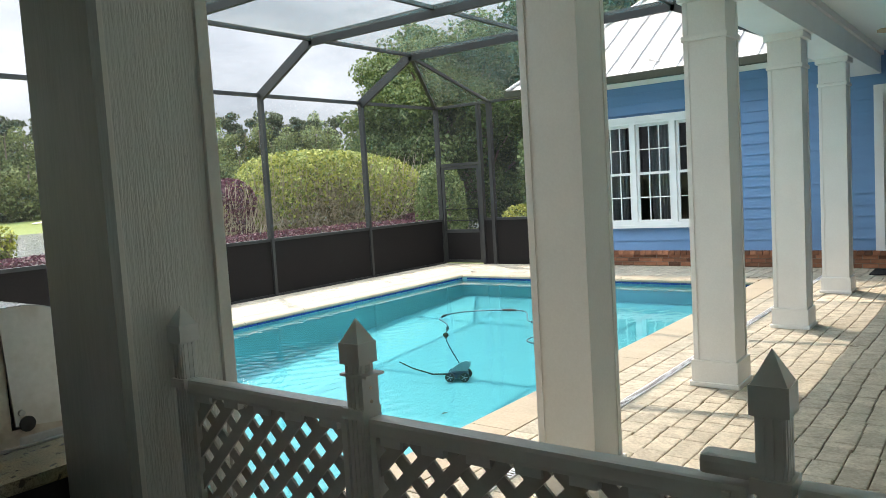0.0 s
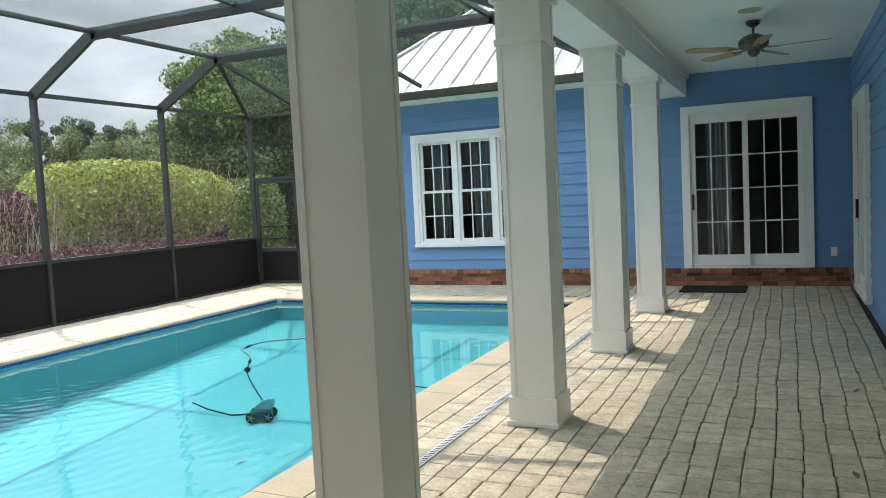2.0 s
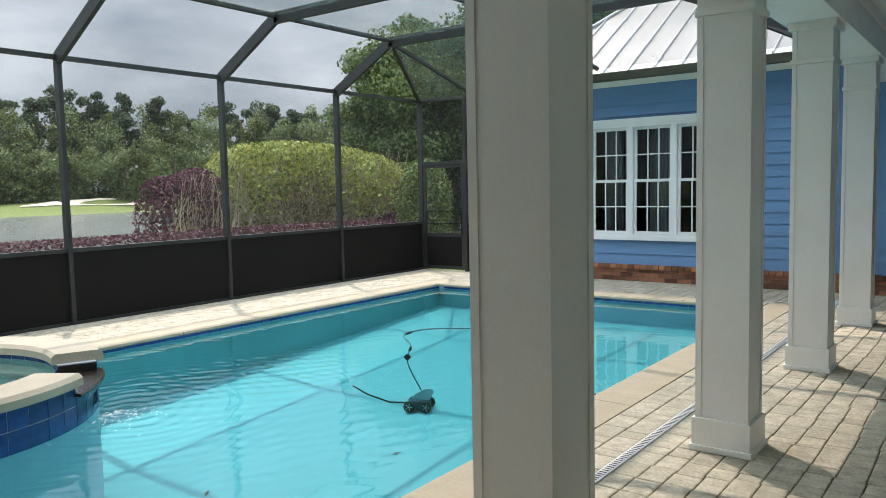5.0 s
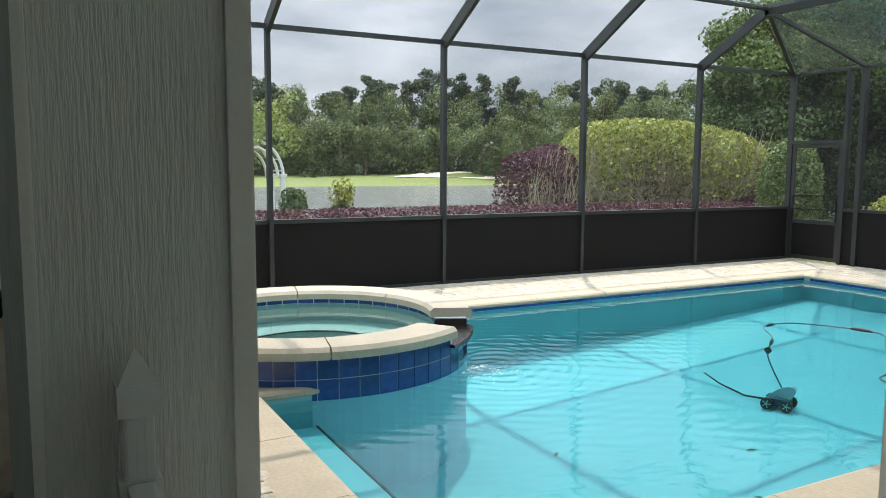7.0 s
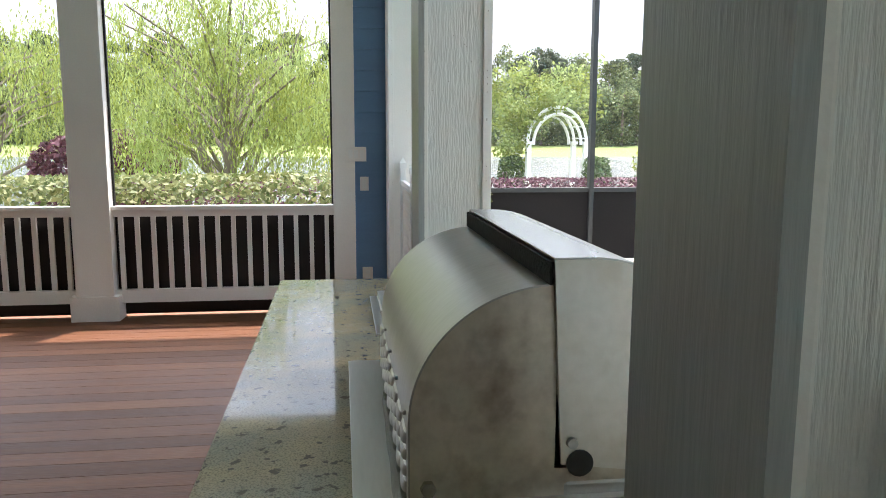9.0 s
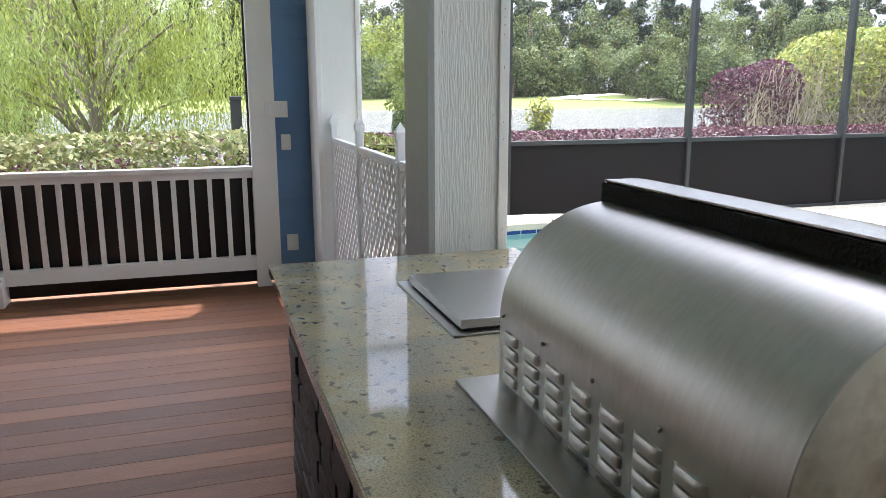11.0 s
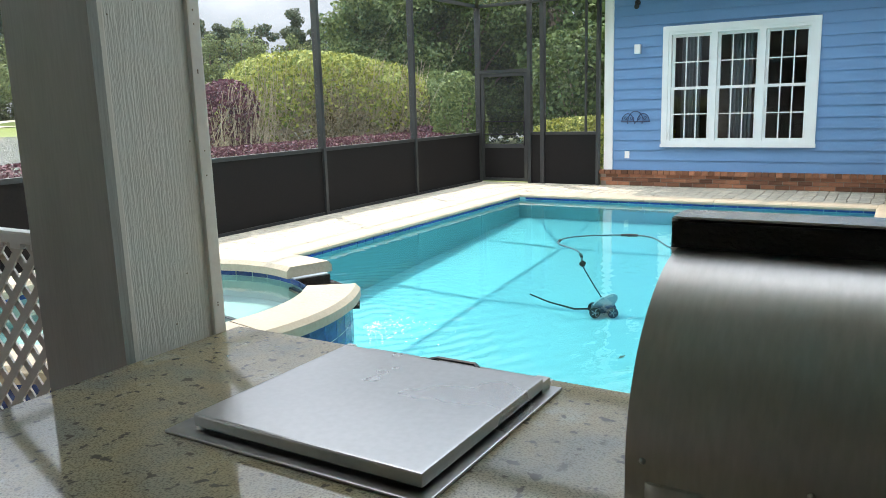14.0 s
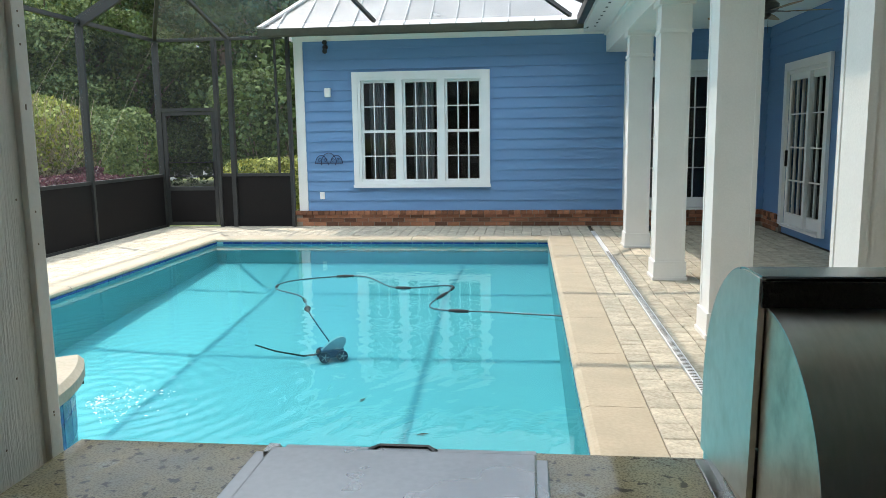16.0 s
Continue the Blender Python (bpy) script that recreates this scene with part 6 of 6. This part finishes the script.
ceiling_fan()
solid("ceiling_plate", tube(bmesh.new(), [(-0.288, 7.9, 3.0795), (-0.288, 7.9, 3.072), (-0.288, 7.9, 3.068)], [0.105, 0.105, 0.08], 28), M_SPACOPING, "round tan cover plate on the porch ceiling", "cover plate")
solid("doormat", boxed(-1.40, -0.53, 11.05, 11.65, 0.003, 0.018, bevel=0.004), M_MAT, "black ribbed rubber doormat on the pavers", "doormat")


def deco_scroll():
    d = thing("wall_scroll", "dark blue wrought iron scroll ornament on siding", "wall ornament", (-6.245, YW - 0.025, 1.04))
    M_IRON = mat("blue_black_iron", (0.02, 0.035, 0.10), rough=0.4)
    bm = bmesh.new()
    for cx, r in ((-0.13, 0.10), (0.0, 0.13), (0.13, 0.10)):
        tube(bm, [(cx + r * math.cos(radians(a)), 0, 0.02 + r * 1.3 * math.sin(radians(a))) for a in range(0, 181, 15)], 0.007, 5)
    tube(bm, [(-0.24, 0, 0.02), (0.24, 0, 0.02)], 0.008, 5)
    part("frame", bm, M_IRON, d)
    for cx in (-0.16, -0.06, 0.06, 0.16):
        s = bmesh.new()
        tube(s, [(cx + 0.035 * (1 - k / 16) * math.cos(k * 0.6), 0, 0.07 + 0.035 * (1 - k / 16) * math.sin(k * 0.6)) for k in range(14)], 0.005, 5)
        part("scroll", s, M_IRON, d)
    for k in range(3):
        h = bmesh.new()
        tube(h, [((k - 1) * 0.12, 0, 0.02), ((k - 1) * 0.12, -0.02, -0.015), ((k - 1) * 0.12, -0.045, -0.01), ((k - 1) * 0.12, -0.05, 0.015)], 0.005, 5)
        part("hook", h, M_IRON, d)


deco_scroll()


def flood_light():
    f = thing("flood_light", "small dark twin flood light under the eave", "flood light", (-6.243, YW - 0.01, 2.95))
    part("base", tube(bmesh.new(), [(0, 0, 0), (0, -0.02, 0)], 0.045, 14), M_BLACK, f)
    for z in (-0.06, 0.06):
        part("lamp_head", tube(bmesh.new(), [(0, -0.03, z * 0.4), (0.01, -0.06, z), (0.015, -0.11, z * 1.2)], [0.015, 0.03, 0.04], 12), M_BLACK, f)


flood_light()
sp = thing("wall_box", "small white weatherproof box on blue siding", "wall box", (-6.22, YW - 0.014, 2.22))
part("case", boxed(-0.05, 0.05, -0.06, 0, -0.075, 0.075, bevel=0.008), M_TRIM, sp)
part("front", boxed(-0.038, 0.038, -0.066, -0.06, -0.06, 0.06), M_WHITE, sp)


def drain():
    d = thing("channel_drain", "narrow white slotted channel drain in the pavers", "drain", (-1.93, 0, 0))
    part("channel", boxed(-0.03, 0.03, 0.65, 11.1, -0.03, 0.004), M_VINYL, d)
    sl = bmesh.new()
    y = 0.7
    while y < 9:
        box(sl, -0.02, 0.02, y, y + 0.012, 0.0035, 0.0045)
        y += 0.03
    part("slot", sl, M_JOINT, d)


drain()


# ---- garden arbor ----
def arbor():
    a = thing("garden_arbor", "white arched garden arbor with a climbing vine", "arbor", (-15.6, 4.05, G), turn=8)
    for y in (-0.6, 0.6):
        for x in (-0.28, 0.28):
            part("post", boxed(x - 0.045, x + 0.045, y - 0.045, y + 0.045, 0, 1.5), M_VINYL, a)
            part("post_cap", boxed(x - 0.07, x + 0.07, y - 0.07, y + 0.07, 1.5, 1.56), M_VINYL, a)
    for x in (-0.28, 0.28):
        for r in (0.62, 0.50):
            arch = bmesh.new()
            tube(arch, [(x, r * math.cos(radians(t)), 1.5 + 0.72 * r / 0.62 * math.sin(radians(t))) for t in range(0, 181, 12)], 0.032, 6)
            part("arch", arch, M_VINYL, a)
    for t in range(10, 180, 20):
        rung = bar(bmesh.new(), (-0.3, 0.6 * math.cos(radians(t)), 1.5 + 0.7 * math.sin(radians(t))), (0.3, 0.6 * math.cos(radians(t)), 1.5 + 0.7 * math.sin(radians(t))), 0.03, 0.03)
        part("rung", rung, M_VINYL, a)
    rng = np.random.default_rng(77)
    cs = []
    for k in range(95):
        t = rng.uniform(0.25, 2.6)
        c = np.array((rng.normal() * 0.3, -0.75 - 0.2 * rng.random() + 0.55 * max(0, t - 0.55), 0.7 + 1.6 * t)) if t < 0.9 else np.array((rng.normal() * 0.4, rng.uniform(-1.5, 0.75), 2.45 + rng.normal() * 0.3))
        p, n = shell(70, (0.22, 0.25, 0.18), rng, thick=0.8)
        cs.append(p + c)
    cs = np.concatenate(cs)
    part_of("vine", leaves("vine", cs, rng.normal(size=cs.shape), 0.05, L_WILLOW, rng), a, label="light green climbing vine")



arbor()
gp = thing("garden_post", "dark grey square post outside the railing", "post", (-9.7, -0.11, G))
part("shaft", boxed(-0.05, 0.05, -0.055, 0.055, 0, 1.53), M_BRONZE, gp)
part("cap", boxed(-0.058, 0.058, -0.063, 0.063, 1.53, 1.57, bevel=0.01), M_BRONZE, gp)
for k in range(5):
    e = thing("edging_stake", "short white garden edging picket", "garden edging", (-15.3, 5.0 + 0.12 * k, G), group="garden edging")
    part("stake", boxed(-0.02, 0.02, -0.03, 0.03, 0, 0.62 - 0.04 * k, bevel=0.012), M_VINYL, e)

def foam():
    """Broken white water where the spa spills into the pool."""
    rng = np.random.default_rng(77)
    bm = bmesh.new()
    for k in range(220):
        d, a = abs(rng.normal()) * 0.21, rng.uniform(-1.3, 0.9)
        x, y = -5.575 + d * math.cos(a) * 1.2, 3.40 + d * math.sin(a) + 0.10 * rng.normal()
        if math.hypot(x - SX, y - SY) < SR + 0.03:
            continue
        r = rng.uniform(0.002, 0.006)
        m = pose(x, y, WATER + 0.004, 0, 0, rng.uniform(0, 360)) @ Matrix.Diagonal((rng.uniform(1, 3.2), 1, 0.35, 1))
        bmesh.ops.create_icosphere(bm, subdivisions=1, radius=r, matrix=m)
    tagged(new("foam", mesh_of("foam", bm, mat("white_foam", (0.85, 0.90, 0.90), (0.75, 0.84, 0.85), rough=0.3), True)), "white bubbling foam below the spa spillway", "foam", kind="stuff")


foam()


def fallen_leaves():
    me = raw("leaf", [(-0.05, 0, 0), (0, 0.018, 0.006), (0.06, 0, 0.002), (0, -0.018, 0.006)], [(0, 1, 2, 3)], M_BARK)
    for x, y, z, a in ((-3.72, 4.6, floor_z(4.6), 20), (-4.3, 5.2, floor_z(5.2), 75), (-5.1, 3.9, floor_z(3.9), 130), (-0.25, 3.5, 0.002, 40), (0.3, 4.4, 0.002, 100), (-0.9, 6.4, 0.002, 10), (0.42, 6.1, 0.002, 65)):
        lf = thing("fallen_leaf", "small brown fallen leaf lying flat", "leaf", (x, y, z + 0.002), group="fallen leaves", turn=a)
        part_of("leaf_blade", me, lf)


fallen_leaves()

# ---- pavers, nearest ones singly ----
def pavers():
    rng = np.random.default_rng(5)
    W = 0.141
    near, far = [], []

    def inside(x0, x1, y0, y1):
        cx, cy = (x0 + x1) / 2, (y0 + y1) / 2
        if PX0 - 0.33 < cx < PX1 + 0.33 and cy > PY0 - 0.33 and cy < PY1 + 0.33 and not (cx < -5.6 and cy < 3.45):
            return False
        if math.hypot(cx - SX, cy - SY) < SR + 0.03:
            return False
        if PX0 - 0.33 < cx < -5.5 and cy > 3.45 and cy < PY1:
            return False
        if cx > SX and cx < -5.5 and cy > 2.0 and cy < PY1:
            return False
        if -1.99 < cx < -1.87 and cy < 11.1:
            return False
        return True
    y = 0.62
    rows = []
    while y < YW - 0.05:
        d = rng.uniform(0.14, 0.25)
        rows.append((y, min(y + d, YW - 0.04)))
        y += d
    for r0, r1 in rows:
        for a, b in ((-9.1, -7.965), (-7.965, -5.6), (-5.6, PX1 + 0.345), (PX1 + 0.345, -1.962), (-1.898, XE - 0.045)):
            n = max(1, round((b - a) / W))
            for k in range(n):
                wander = lambda q: 0.0 if q in (0, n) else 0.008 * math.sin(q * 7.3 + a * 3.1 + r0 * 2.6) + 0.005 * math.sin(r0 * 37.0 + q * 91.7)
                x0, x1 = a + (b - a) * k / n + wander(k), a + (b - a) * (k + 1) / n + wander(k + 1)
                shift = lambda v, q: v if v < 0.63 or v > YW - 0.05 else v + (0.0, 0.0, 0.012, -0.012, 0.05, -0.045)[int(7919 * abs(math.sin(q * 12.9 + v * 4.1))) % 6]
                y0, y1 = shift(r0, a + (b - a) * k / n), shift(r1, a + (b - a) * k / n)
                if inside(x0, x1, y0, y1):
                    (near if a > -2.3 and y1 < 7.6 and len(near) < 300 else far).append((x0, x1, y0, y1))
    shapes = {}
    for x0, x1, y0, y1 in near:
        key = (round(x1 - x0, 3), round(y1 - y0, 3))
        if key not in shapes:
            w, d = key[0] / 2 - 0.0030, key[1] / 2 - 0.0022
            verts = [(sx * w, sy * d, -0.03) for sx, sy in ((-1, -1), (1, -1), (1, 1), (-1, 1))] + [(sx * w, sy * d, -0.004) for sx, sy in ((-1, -1), (1, -1), (1, 1), (-1, 1))] + [(sx * (w - 0.006), sy * (d - 0.006), 0.0) for sx, sy in ((-1, -1), (1, -1), (1, 1), (-1, 1))]
            f = [(8, 9, 10, 11)]
            for k in range(4):
                j = (k + 1) % 4
                f += [(k, j, 4 + j, 4 + k), (4 + k, 4 + j, 8 + j, 8 + k)]
            shapes[key] = raw("paver", verts, f, M_PAVER_ONE)
        part_of("paver", shapes[key], patio, pose((x0 + x1) / 2, (y0 + y1) / 2, rng.uniform(-0.0015, 0.0015), rng.normal() * 0.15, rng.normal() * 0.15, 0))
    verts, faces = [], []
    for x0, x1, y0, y1 in far:
        z = rng.uniform(-0.0015, 0.0015)
        b = len(verts)
        g, i = 0.0034, 0.009
        verts += [(x0 + g, y0 + g, -0.03), (x1 - g, y0 + g, -0.03), (x1 - g, y1 - g, -0.03), (x0 + g, y1 - g, -0.03)]
        verts += [(x0 + g, y0 + g, z - 0.004), (x1 - g, y0 + g, z - 0.004), (x1 - g, y1 - g, z - 0.004), (x0 + g, y1 - g, z - 0.004)]
        verts += [(x0 + i, y0 + i, z), (x1 - i, y0 + i, z), (x1 - i, y1 - i, z), (x0 + i, y1 - i, z)]
        faces.append((b + 8, b + 9, b + 10, b + 11))
        for k in range(4):
            j = (k + 1) % 4
            faces += [(b + k, b + j, b + 4 + j, b + 4 + k), (b + 4 + k, b + 4 + j, b + 8 + j, b + 8 + k)]
    ob = part_of("paver_field", raw("paver_field", verts, faces, M_PAVER), patio)
    tagged(ob, kind="stuff")


pavers()
